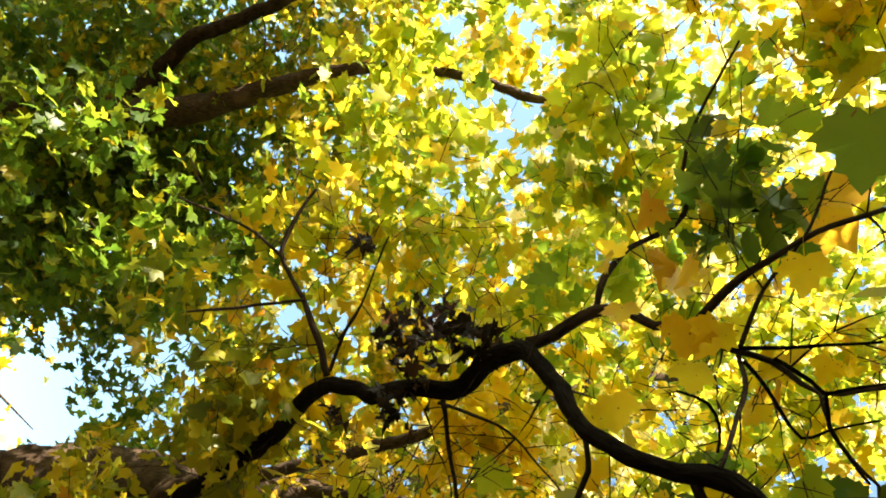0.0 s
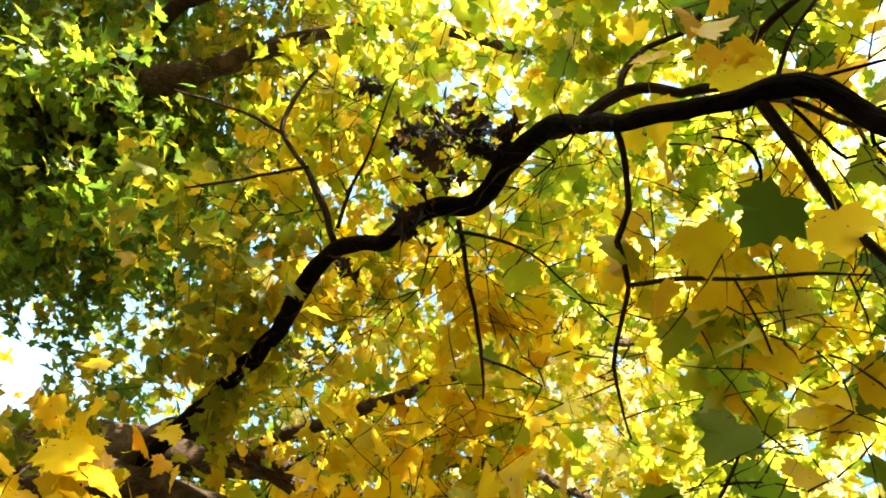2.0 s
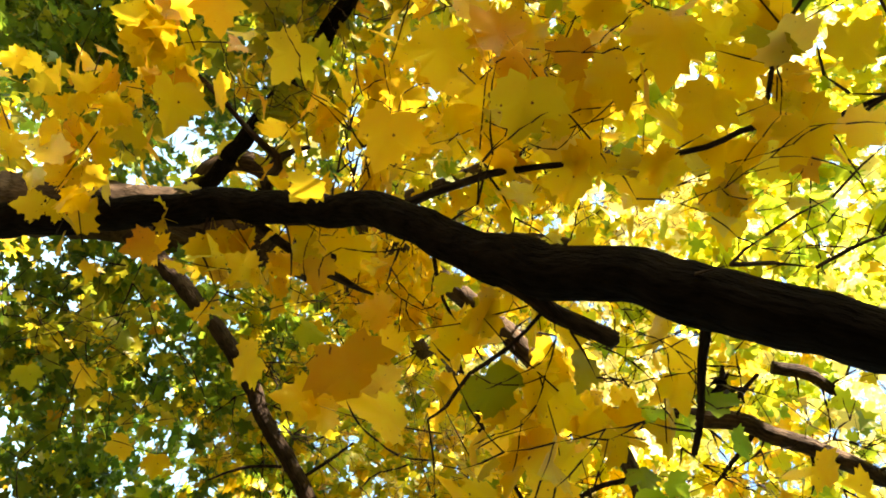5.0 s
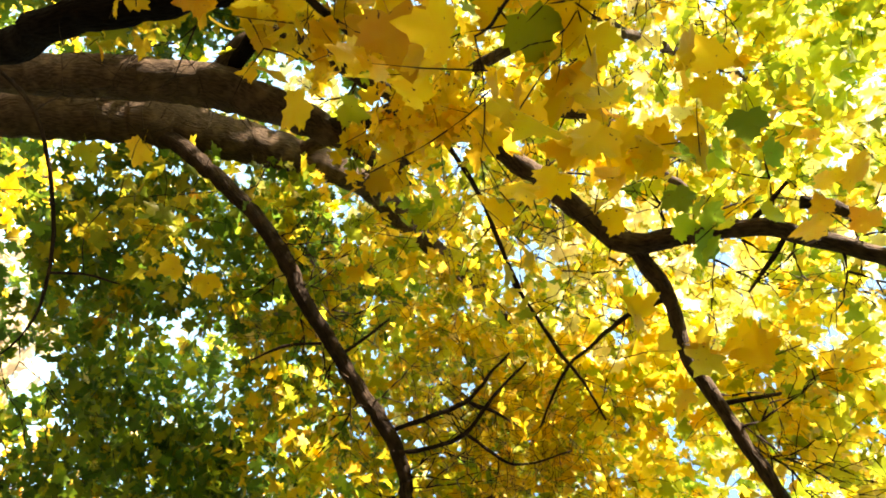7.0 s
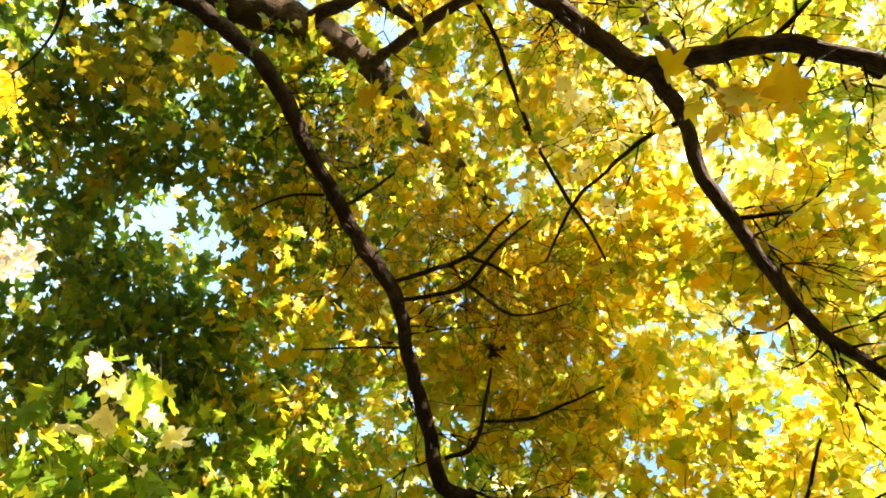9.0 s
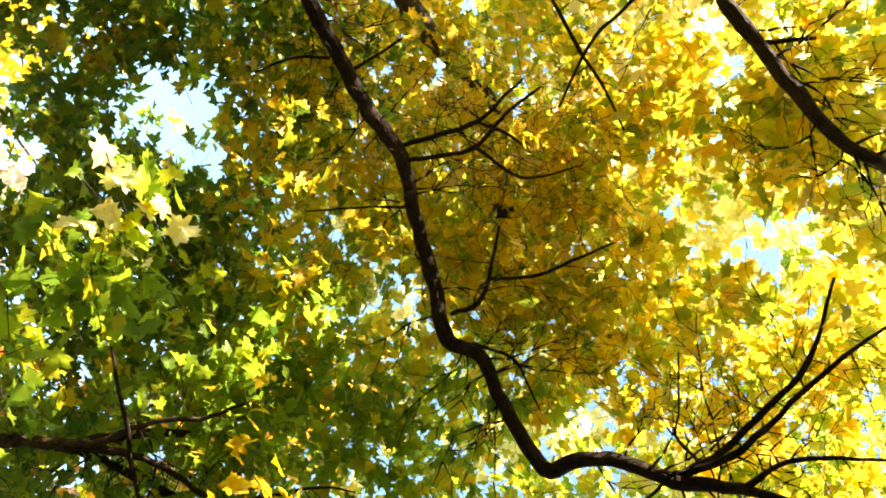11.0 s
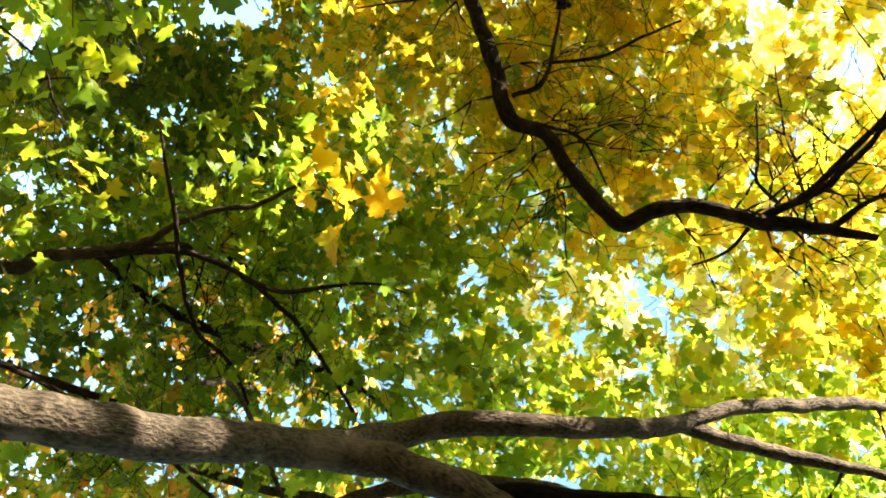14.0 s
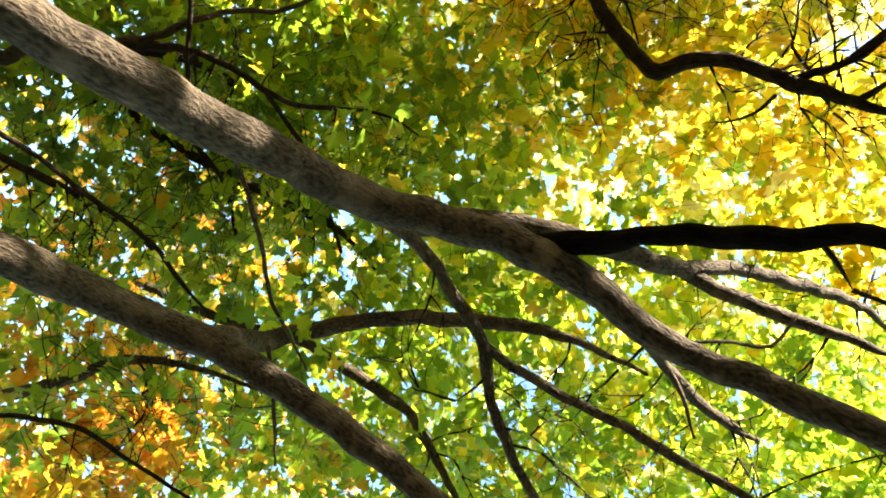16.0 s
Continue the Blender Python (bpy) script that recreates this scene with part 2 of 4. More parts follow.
branch("A", "trunk", [(1.50, 6.20, -0.10, 0.27), (1.55, 6.00, 1.20, 0.2), (1.62, 5.70, 2.30, 0.16), (1.71, 5.26, 3.14, 0.1319), (1.76, 4.75, 3.60, 0.1378), (1.83, 4.29, 4.03, 0.1423), (1.94, 4.03, 4.26, 0.1177), (2.06, 3.84, 4.46, 0.1003), (2.19, 3.72, 4.63, 0.0725), (2.31, 3.66, 4.88, 0.0412), (2.43, 3.59, 5.08, 0.0134)], "M")
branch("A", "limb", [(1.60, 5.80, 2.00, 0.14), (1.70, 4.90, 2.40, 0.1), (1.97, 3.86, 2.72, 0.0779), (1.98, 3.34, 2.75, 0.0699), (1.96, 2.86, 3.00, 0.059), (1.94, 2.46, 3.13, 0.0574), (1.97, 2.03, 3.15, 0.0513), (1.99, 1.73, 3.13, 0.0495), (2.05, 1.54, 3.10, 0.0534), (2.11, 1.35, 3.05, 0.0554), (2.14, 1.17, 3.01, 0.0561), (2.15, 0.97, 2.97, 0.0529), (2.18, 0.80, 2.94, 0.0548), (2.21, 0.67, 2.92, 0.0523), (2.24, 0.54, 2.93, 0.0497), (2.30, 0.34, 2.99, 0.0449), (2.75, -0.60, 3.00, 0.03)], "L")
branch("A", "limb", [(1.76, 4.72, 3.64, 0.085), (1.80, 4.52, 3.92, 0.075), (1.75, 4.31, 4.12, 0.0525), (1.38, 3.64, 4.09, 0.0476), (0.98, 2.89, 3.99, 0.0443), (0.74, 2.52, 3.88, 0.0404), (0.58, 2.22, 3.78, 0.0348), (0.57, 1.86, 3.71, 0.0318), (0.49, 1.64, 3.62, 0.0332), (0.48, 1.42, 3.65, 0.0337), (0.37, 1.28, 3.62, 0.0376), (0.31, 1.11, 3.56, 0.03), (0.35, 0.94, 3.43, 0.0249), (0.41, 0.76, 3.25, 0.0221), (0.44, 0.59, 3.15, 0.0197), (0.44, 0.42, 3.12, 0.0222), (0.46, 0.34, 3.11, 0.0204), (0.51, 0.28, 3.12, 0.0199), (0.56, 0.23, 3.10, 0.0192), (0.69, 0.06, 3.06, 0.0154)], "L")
branch("C", "limb", [(1.71, 5.98, 4.34, 0.0928), (1.90, 5.59, 4.42, 0.0761), (2.20, 5.13, 4.49, 0.0641), (2.51, 4.70, 4.53, 0.057), (2.84, 4.49, 4.66, 0.0584), (3.25, 4.31, 4.76, 0.0539), (3.57, 4.17, 4.89, 0.0539), (3.89, 3.99, 4.98, 0.0553), (4.14, 3.75, 5.00, 0.0517), (4.43, 3.62, 4.99, 0.0468), (4.47, 3.56, 4.91, 0.0425), (4.91, 3.33, 4.87, 0.0462), (5.29, 3.17, 4.86, 0.0467), (5.37, 2.99, 4.93, 0.0412), (5.59, 2.80, 4.88, 0.0397), (5.88, 2.47, 4.81, 0.0416), (5.82, 2.32, 4.86, 0.0396), (5.79, 2.16, 4.92, 0.0376), (5.85, 1.85, 5.03, 0.0393), (5.88, 1.58, 5.24, 0.0281), (5.91, 1.39, 5.32, 0.0166)], "A")
branch("A", "limb", [(1.85, 4.38, 4.00, 0.0609), (1.69, 4.26, 4.09, 0.0609), (1.50, 4.06, 4.25, 0.0645), (1.62, 3.78, 4.43, 0.0637), (1.86, 3.46, 4.65, 0.0595), (2.09, 3.07, 4.78, 0.0642), (2.29, 2.79, 4.90, 0.061), (2.51, 2.52, 5.00, 0.0579), (2.76, 2.24, 5.05, 0.0588), (2.89, 2.05, 5.08, 0.0633), (2.88, 1.79, 5.11, 0.0549), (2.85, 1.45, 5.19, 0.0443), (2.91, 1.18, 5.30, 0.0443), (3.01, 0.93, 5.39, 0.043), (3.17, 0.57, 5.56, 0.0328)], "M")
branch("A", "limb", [(2.86, 2.09, 5.12, 0.0519), (3.02, 1.95, 5.11, 0.0446), (3.22, 1.84, 5.14, 0.0381), (3.44, 1.76, 5.09, 0.037), (3.70, 1.58, 5.05, 0.0355), (3.95, 1.40, 5.02, 0.0339), (4.20, 1.19, 5.00, 0.0298), (4.36, 0.96, 4.99, 0.0236), (4.48, 0.80, 4.99, 0.0137)], "M")
branch("A", "twig", [(2.09, 3.76, 4.53, 0.0537), (2.08, 3.44, 4.67, 0.042), (2.14, 3.16, 4.78, 0.0308)])
branch("A", "twig", [(0.30, 1.15, 3.65, 0.021), (0.27, 1.08, 3.70, 0.021), (0.19, 0.95, 3.74, 0.021), (0.20, 0.85, 3.75, 0.0188), (0.23, 0.77, 3.75, 0.0159), (0.22, 0.66, 3.77, 0.0171), (0.26, 0.60, 3.76, 0.0127), (0.28, 0.54, 3.74, 0.0108), (0.31, 0.46, 3.81, 0.0093), (0.38, 0.35, 3.83, 0.0075), (0.36, 0.20, 3.88, 0.0059)])
branch("A", "twig", [(0.22, 0.66, 3.77, 0.0147), (0.11, 0.56, 3.75, 0.0125), (0.02, 0.45, 3.77, 0.0099), (-0.04, 0.35, 3.78, 0.0089), (-0.10, 0.20, 3.82, 0.0071), (-0.13, 0.07, 3.85, 0.0042)])
branch("A", "twig", [(0.28, 0.53, 3.74, 0.0077), (0.11, 0.48, 3.79, 0.0062), (-0.03, 0.39, 3.85, 0.0054), (-0.22, 0.34, 3.96, 0.004)])
branch("A", "twig", [(0.29, 0.54, 3.77, 0.0078), (0.35, 0.47, 3.57, 0.007), (0.39, 0.43, 3.32, 0.0055), (0.42, 0.40, 3.13, 0.0049)])
branch("A", "twig", [(0.38, 0.35, 3.83, 0.006), (0.50, 0.30, 3.80, 0.0059), (0.60, 0.21, 3.81, 0.0043)])
branch("A", "twig", [(0.19, 0.97, 3.78, 0.0107), (0.09, 0.97, 3.85, 0.011), (-0.00, 0.93, 3.94, 0.0103), (-0.08, 0.83, 4.08, 0.0105), (-0.16, 0.81, 4.16, 0.0088), (-0.23, 0.83, 4.15, 0.0078), (-0.43, 0.79, 4.18, 0.0068), (-0.72, 0.67, 4.27, 0.0039)])
branch("A", "twig", [(-0.16, 0.81, 4.16, 0.0068), (-0.17, 0.74, 4.15, 0.0067), (-0.13, 0.63, 4.18, 0.0056), (-0.12, 0.47, 4.24, 0.0037)])
branch("A", "twig", [(0.54, 2.20, 3.77, 0.0156), (0.29, 2.30, 3.76, 0.0147), (0.15, 2.43, 3.78, 0.0114), (0.02, 2.51, 3.78, 0.0115), (-0.13, 2.51, 3.85, 0.0104), (-0.28, 2.47, 3.95, 0.0079)])
branch("A", "twig", [(0.05, 2.50, 3.79, 0.009), (-0.10, 2.76, 3.78, 0.0081), (-0.25, 3.11, 3.64, 0.0055)])
branch("A", "twig", [(0.22, 2.32, 3.75, 0.0085), (0.25, 2.55, 3.63, 0.0074), (0.28, 2.81, 3.49, 0.005)])
branch("A", "twig", [(0.50, 2.12, 3.71, 0.0093), (0.34, 2.04, 3.71, 0.0068), (0.22, 1.95, 3.72, 0.0056), (-0.05, 1.83, 3.75, 0.0033)])
branch("A", "twig", [(0.22, 1.95, 3.72, 0.0056), (0.29, 2.02, 3.73, 0.0057), (0.37, 2.09, 3.73, 0.0046)])
branch("A", "twig", [(0.52, 1.56, 3.74, 0.01), (0.78, 1.53, 3.76, 0.008), (1.00, 1.51, 3.78, 0.007), (1.14, 1.51, 3.78, 0.004)])
branch("A", "twig", [(1.00, 1.51, 3.78, 0.006), (1.03, 1.41, 3.78, 0.0049), (1.09, 1.29, 3.80, 0.0029)])
branch("A", "twig", [(0.56, 1.57, 3.73, 0.007), (0.60, 1.43, 3.77, 0.0059), (0.65, 1.33, 3.83, 0.0049), (0.76, 1.21, 3.85, 0.0038), (0.90, 1.07, 3.89, 0.0028)])
branch("A", "twig", [(0.41, 0.78, 3.24, 0.0091), (0.46, 0.80, 3.35, 0.0076), (0.59, 0.83, 3.44, 0.0088), (0.67, 0.85, 3.41, 0.0087), (0.78, 0.83, 3.41, 0.0072), (0.93, 0.86, 3.39, 0.0065), (1.02, 0.87, 3.40, 0.0051), (1.16, 0.85, 3.43, 0.0029)])
branch("A", "twig", [(0.78, 0.83, 3.41, 0.0065), (0.77, 0.70, 3.43, 0.0063), (0.78, 0.57, 3.44, 0.0047), (0.77, 0.44, 3.47, 0.0046), (0.78, 0.32, 3.49, 0.0025)])
branch("A", "twig", [(0.78, 0.59, 3.46, 0.0034), (0.89, 0.54, 3.46, 0.0034), (1.03, 0.50, 3.49, 0.0025)])
branch("A", "limb", [(0.45, 0.45, 3.12, 0.0118), (0.52, 0.41, 3.12, 0.0111), (0.63, 0.36, 3.20, 0.0103), (0.75, 0.28, 3.18, 0.0093), (0.81, 0.23, 3.15, 0.0079), (0.87, 0.17, 3.14, 0.0038)])
branch("A", "twig", [(1.90, 2.31, 3.18, 0.0206), (1.84, 2.31, 3.20, 0.0189), (1.78, 2.31, 3.22, 0.0143), (1.66, 2.42, 3.16, 0.0106), (1.41, 2.63, 3.03, 0.0078), (1.25, 2.80, 2.95, 0.005)])
branch("A", "twig", [(2.00, 2.37, 3.19, 0.0153), (2.11, 2.30, 3.32, 0.0176), (2.19, 2.23, 3.44, 0.016), (2.24, 2.17, 3.55, 0.0051)])
branch("A", "stub", [(2.15, 1.32, 3.08, 0.0326), (2.20, 1.24, 3.08, 0.0252), (2.25, 1.15, 3.09, 0.0226), (2.29, 1.04, 3.11, 0.0195)])
branch("A", "twig", [(2.23, 0.81, 2.97, 0.0107), (2.30, 0.82, 2.97, 0.0083), (2.38, 0.82, 2.97, 0.0068), (2.46, 0.83, 2.97, 0.0059)])
branch("A", "twig", [(2.24, 1.19, 3.06, 0.0049), (2.31, 1.24, 3.02, 0.0049), (2.37, 1.31, 2.97, 0.0049), (2.44, 1.35, 2.94, 0.0049), (2.47, 1.38, 2.91, 0.0025)])
branch("A", "twig", [(2.09, 1.56, 3.14, 0.0059), (2.18, 1.55, 3.15, 0.0051), (2.27, 1.52, 3.18, 0.0044), (2.38, 1.46, 3.23, 0.0029)])
branch("A", "twig", [(1.98, 1.73, 3.18, 0.0145), (1.93, 1.57, 3.20, 0.0116), (1.89, 1.42, 3.25, 0.0098), (1.87, 1.22, 3.34, 0.0095), (1.86, 1.09, 3.40, 0.0086), (1.84, 0.97, 3.47, 0.0078), (1.79, 0.87, 3.53, 0.0085), (1.78, 0.74, 3.61, 0.0077), (1.74, 0.65, 3.65, 0.0069), (1.70, 0.58, 3.68, 0.0062), (1.59, 0.56, 3.70, 0.0041)])
branch("A", "twig", [(1.78, 0.86, 3.54, 0.0064), (1.59, 0.83, 3.56, 0.0064), (1.43, 0.76, 3.62, 0.0057), (1.30, 0.69, 3.68, 0.005), (1.13, 0.63, 3.73, 0.0029)])
branch("A", "twig", [(1.31, 0.71, 3.67, 0.0043), (1.30, 0.65, 3.69, 0.0035), (1.30, 0.58, 3.74, 0.0028)])
branch("A", "twig", [(1.90, 2.41, 3.24, 0.0239), (1.81, 2.39, 3.26, 0.0219), (1.76, 2.35, 3.28, 0.015), (1.72, 2.32, 3.37, 0.0081)])
branch("A", "twig", [(1.70, 0.58, 3.68, 0.0055), (1.75, 0.64, 3.64, 0.0055), (1.81, 0.69, 3.60, 0.0034)])
branch("C", "limb", [(2.01, 5.16, 5.31, 0.060), (1.62, 3.95, 5.70, 0.050), (1.30, 3.10, 6.00, 0.042), (1.18, 2.82, 6.32, 0.0377), (1.20, 2.78, 6.70, 0.0400), (1.19, 2.66, 7.53, 0.0420), (1.23, 2.50, 8.24, 0.0380), (1.30, 2.40, 8.67, 0.0250)], "M")
branch("C", "limb", [(2.23, 4.99, 5.99, 0.055), (1.95, 3.60, 5.75, 0.042), (1.96, 2.74, 6.03, 0.0356), (2.20, 2.61, 6.52, 0.0360), (2.43, 2.45, 6.99, 0.0300), (2.70, 2.2, 7.5, 0.016)], "M")
branch("A", "twig", [(4.21, 3.62, 4.94, 0.0161), (4.17, 3.45, 5.06, 0.0161), (4.11, 3.32, 5.24, 0.0163), (3.86, 3.18, 5.41, 0.0128), (3.66, 3.07, 5.63, 0.0075)])
branch("A", "twig", [(4.11, 3.30, 5.25, 0.0127), (4.29, 3.02, 5.39, 0.0107), (4.20, 2.71, 5.58, 0.0053)])
branch("A", "twig", [(4.51, 3.57, 4.90, 0.0106), (4.52, 3.83, 4.76, 0.009), (4.56, 4.19, 4.61, 0.0055)])
branch("A", "twig", [(5.15, 3.20, 4.91, 0.0152), (5.08, 3.07, 5.01, 0.0152), (4.91, 3.05, 5.09, 0.0137), (4.61, 3.05, 5.17, 0.0087)])
branch("A", "twig", [(4.93, 3.05, 5.09, 0.012), (4.90, 2.81, 5.22, 0.0118), (4.79, 2.60, 5.32, 0.01), (4.68, 2.42, 5.46, 0.0067)])
branch("A", "twig", [(5.31, 3.05, 4.95, 0.0117), (5.38, 2.84, 5.05, 0.0099), (5.50, 2.74, 5.05, 0.0081), (5.66, 2.67, 5.10, 0.0049)])
branch("A", "twig", [(5.85, 1.87, 5.01, 0.0169), (5.69, 1.67, 5.24, 0.0185), (5.46, 1.50, 5.38, 0.0171), (5.23, 1.36, 5.50, 0.0142), (4.81, 1.28, 5.58, 0.0071)])
branch("A", "twig", [(5.82, 1.82, 5.06, 0.0197), (5.72, 1.64, 5.13, 0.018), (5.53, 1.47, 5.21, 0.0164), (5.34, 1.33, 5.26, 0.0134), (5.08, 1.10, 5.32, 0.0091), (4.92, 0.90, 5.48, 0.0052)])
branch("A", "twig", [(5.88, 1.58, 5.24, 0.0197), (5.72, 1.40, 5.32, 0.0138), (5.66, 1.21, 5.34, 0.0107), (5.63, 1.01, 5.37, 0.0091), (5.57, 0.74, 5.45, 0.005)])
branch("A", "twig", [(5.88, 1.93, 5.18, 0.0114), (6.00, 2.01, 5.12, 0.0085), (6.08, 2.15, 5.02, 0.0057)])
branch("A", "twig", [(5.77, 1.78, 5.17, 0.0111), (5.65, 1.89, 5.13, 0.0084), (5.56, 1.90, 5.19, 0.0071), (5.24, 1.94, 5.26, 0.0044)])
branch("A", "twig", [(3.11, 2.86, 5.19, 0.0123), (3.25, 2.79, 5.26, 0.0123), (3.50, 2.68, 5.36, 0.0123), (3.75, 2.54, 5.48, 0.0088), (4.00, 2.44, 5.57, 0.007)])
branch("A", "twig", [(2.26, 3.13, 4.94, 0.0175), (2.54, 3.00, 5.05, 0.0158), (2.86, 2.91, 5.14, 0.014), (3.14, 2.83, 5.22, 0.0123)])
branch("A", "twig", [(3.18, 1.85, 5.13, 0.0147), (3.29, 2.07, 5.08, 0.0136), (3.43, 2.24, 5.07, 0.0108), (3.60, 2.43, 5.05, 0.0095), (3.93, 2.60, 5.05, 0.0065)])
branch("A", "twig", [(3.70, 1.58, 5.11, 0.0138), (3.68, 1.49, 5.19, 0.0125), (3.66, 1.37, 5.29, 0.0083)])
branch("A", "twig", [(4.10, 3.78, 5.04, 0.0174), (4.01, 3.57, 5.21, 0.0174), (3.92, 3.39, 5.36, 0.0155), (3.75, 3.29, 5.50, 0.0137), (3.60, 3.18, 5.59, 0.0078)])
branch("A", "twig", [(3.92, 3.37, 5.37, 0.0135), (3.99, 3.21, 5.45, 0.0115), (4.07, 3.11, 5.53, 0.0077)])
branch("A", "twig", [(3.58, 4.13, 4.92, 0.014), (3.48, 4.01, 5.02, 0.012), (3.35, 3.87, 5.13, 0.008)])
branch("A", "twig", [(3.51, 4.24, 4.82, 0.012), (3.52, 4.44, 4.66, 0.012), (3.62, 4.67, 4.53, 0.006)])
branch("A", "twig", [(2.83, 1.45, 5.19, 0.0152), (2.74, 1.39, 5.25, 0.0138), (2.63, 1.31, 5.31, 0.0097)])
branch("A", "twig", [(2.91, 1.32, 5.25, 0.0136), (3.04, 1.40, 5.25, 0.0111), (3.16, 1.47, 5.19, 0.0069)])
branch("A", "twig", [(2.68, 1.41, 6.01, 0.0423), (2.71, 1.26, 6.14, 0.0391), (2.82, 1.12, 6.27, 0.0293)])
branch("A", "twig", [(2.20, 3.33, 2.53, 0.0064), (2.34, 3.24, 2.62, 0.0085), (2.54, 3.19, 2.66, 0.0085), (2.78, 3.19, 2.68, 0.0085), (2.99, 3.21, 2.67, 0.0074), (3.18, 3.27, 2.62, 0.0053), (3.28, 3.36, 2.55, 0.0032)])
branch("A", "twig", [(2.98, 3.20, 2.67, 0.0064), (2.99, 3.11, 2.75, 0.0053), (3.03, 3.01, 2.84, 0.0032)])
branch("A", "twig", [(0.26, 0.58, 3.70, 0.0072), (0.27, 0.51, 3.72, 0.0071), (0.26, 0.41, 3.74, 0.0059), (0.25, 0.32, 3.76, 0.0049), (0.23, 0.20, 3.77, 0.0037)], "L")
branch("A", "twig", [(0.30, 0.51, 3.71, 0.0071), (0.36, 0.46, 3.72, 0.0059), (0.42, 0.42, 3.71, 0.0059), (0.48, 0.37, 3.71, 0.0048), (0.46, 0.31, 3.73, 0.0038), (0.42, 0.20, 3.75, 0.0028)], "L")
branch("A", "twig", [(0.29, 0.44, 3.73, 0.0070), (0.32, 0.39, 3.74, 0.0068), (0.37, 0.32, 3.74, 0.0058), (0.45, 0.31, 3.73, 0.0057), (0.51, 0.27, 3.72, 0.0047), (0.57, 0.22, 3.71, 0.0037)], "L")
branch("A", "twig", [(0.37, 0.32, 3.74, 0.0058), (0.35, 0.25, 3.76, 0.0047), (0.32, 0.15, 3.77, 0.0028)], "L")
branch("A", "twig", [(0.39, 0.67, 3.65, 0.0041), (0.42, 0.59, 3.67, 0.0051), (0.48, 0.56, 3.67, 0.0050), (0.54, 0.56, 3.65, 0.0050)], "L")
branch("C", "trunk", [(1.20, 8.00, -0.10, 0.28), (1.35, 7.70, 1.50, 0.24), (1.69, 6.52, 3.23, 0.1863), (1.75, 6.13, 3.63, 0.1923), (1.76, 5.75, 4.27, 0.206), (1.88, 5.46, 4.85, 0.1873), (2.01, 5.16, 5.31, 0.1585), (2.23, 4.99, 5.99, 0.1128), (2.65, 5.10, 6.79, 0.1124), (3.19, 4.71, 7.23, 0.0741), (3.61, 4.49, 7.54, 0.0347)], "M")
branch("D", "trunk", [(-1.90, 8.60, -0.10, 0.32), (-1.85, 8.40, 1.50, 0.27), (-1.33, 8.04, 4.10, 0.2076), (-1.28, 7.27, 4.32, 0.1852), (-1.19, 5.94, 4.98, 0.1565), (-1.28, 5.17, 5.32, 0.1026), (-1.40, 4.71, 5.56, 0.0817), (-1.48, 4.29, 5.76, 0.0567), (-1.49, 3.74, 6.06, 0.0371), (-1.36, 3.21, 6.35, 0.0388), (-1.21, 2.87, 6.49, 0.0403), (-1.13, 2.54, 6.62, 0.022)], "M")
branch("D", "limb", [(-1.24, 6.20, 4.90, 0.1077), (-1.57, 5.82, 5.07, 0.0808), (-1.82, 5.40, 5.14, 0.0635), (-1.90, 5.09, 5.26, 0.0624), (-2.07, 4.51, 5.46, 0.0557), (-2.38, 3.97, 5.76, 0.0319)])
branch("X", "trunk", [(6.00, 8.30, -0.10, 0.22), (6.05, 7.90, 1.50, 0.18), (6.33, 6.60, 3.35, 0.0517), (6.23, 6.01, 3.55, 0.0469), (6.18, 5.53, 3.67, 0.0396), (6.11, 5.16, 3.76, 0.0281), (5.97, 4.87, 3.85, 0.0187), (5.88, 4.59, 3.94, 0.0171), (5.85, 4.39, 4.03, 0.0144), (5.72, 4.10, 4.12, 0.0094)], "M")
branch("X", "limb", [(6.17, 5.42, 3.69, 0.0313), (6.14, 4.90, 3.84, 0.0249), (6.20, 4.61, 3.94, 0.0182), (6.31, 4.34, 4.03, 0.0178), (6.35, 4.19, 4.15, 0.0154), (6.31, 4.04, 4.33, 0.0132), (6.29, 3.90, 4.56, 0.0099), (6.35, 3.80, 4.77, 0.0050)])
branch("X", "limb", [(6.30, 4.36, 4.02, 0.0154), (6.54, 4.28, 4.28, 0.0148), (6.87, 4.22, 4.53, 0.0153), (7.16, 4.22, 4.75, 0.0119)])
branch("X", "limb", [(5.43, 4.82, 3.67, 0.0084), (5.66, 4.79, 3.70, 0.0120), (5.96, 4.80, 3.78, 0.0146), (6.27, 4.82, 3.84, 0.0148), (6.64, 4.84, 3.98, 0.0151), (6.84, 4.77, 4.17, 0.0129), (7.19, 4.74, 4.34, 0.0119)])
branch("X", "limb", [(6.20, 5.53, 3.67, 0.0343), (6.13, 5.25, 4.01, 0.0377), (6.16, 5.16, 4.34, 0.0310), (6.28, 5.17, 4.59, 0.0205)])
branch("X", "limb", [(6.90, 5.96, 3.25, 0.0258), (7.04, 5.59, 3.54, 0.0258), (7.18, 5.33, 3.82, 0.0209), (7.36, 5.14, 4.04, 0.0132)])
branch("X", "twig", [(5.09, 4.59, 2.69, 0.0056), (5.29, 4.40, 2.84, 0.0056), (5.44, 4.37, 2.88, 0.0066), (5.55, 4.33, 2.92, 0.0037)])
branch("X", "twig", [(5.34, 4.51, 2.89, 0.0048), (5.32, 4.32, 3.04, 0.0039), (5.35, 4.13, 3.19, 0.0029)])
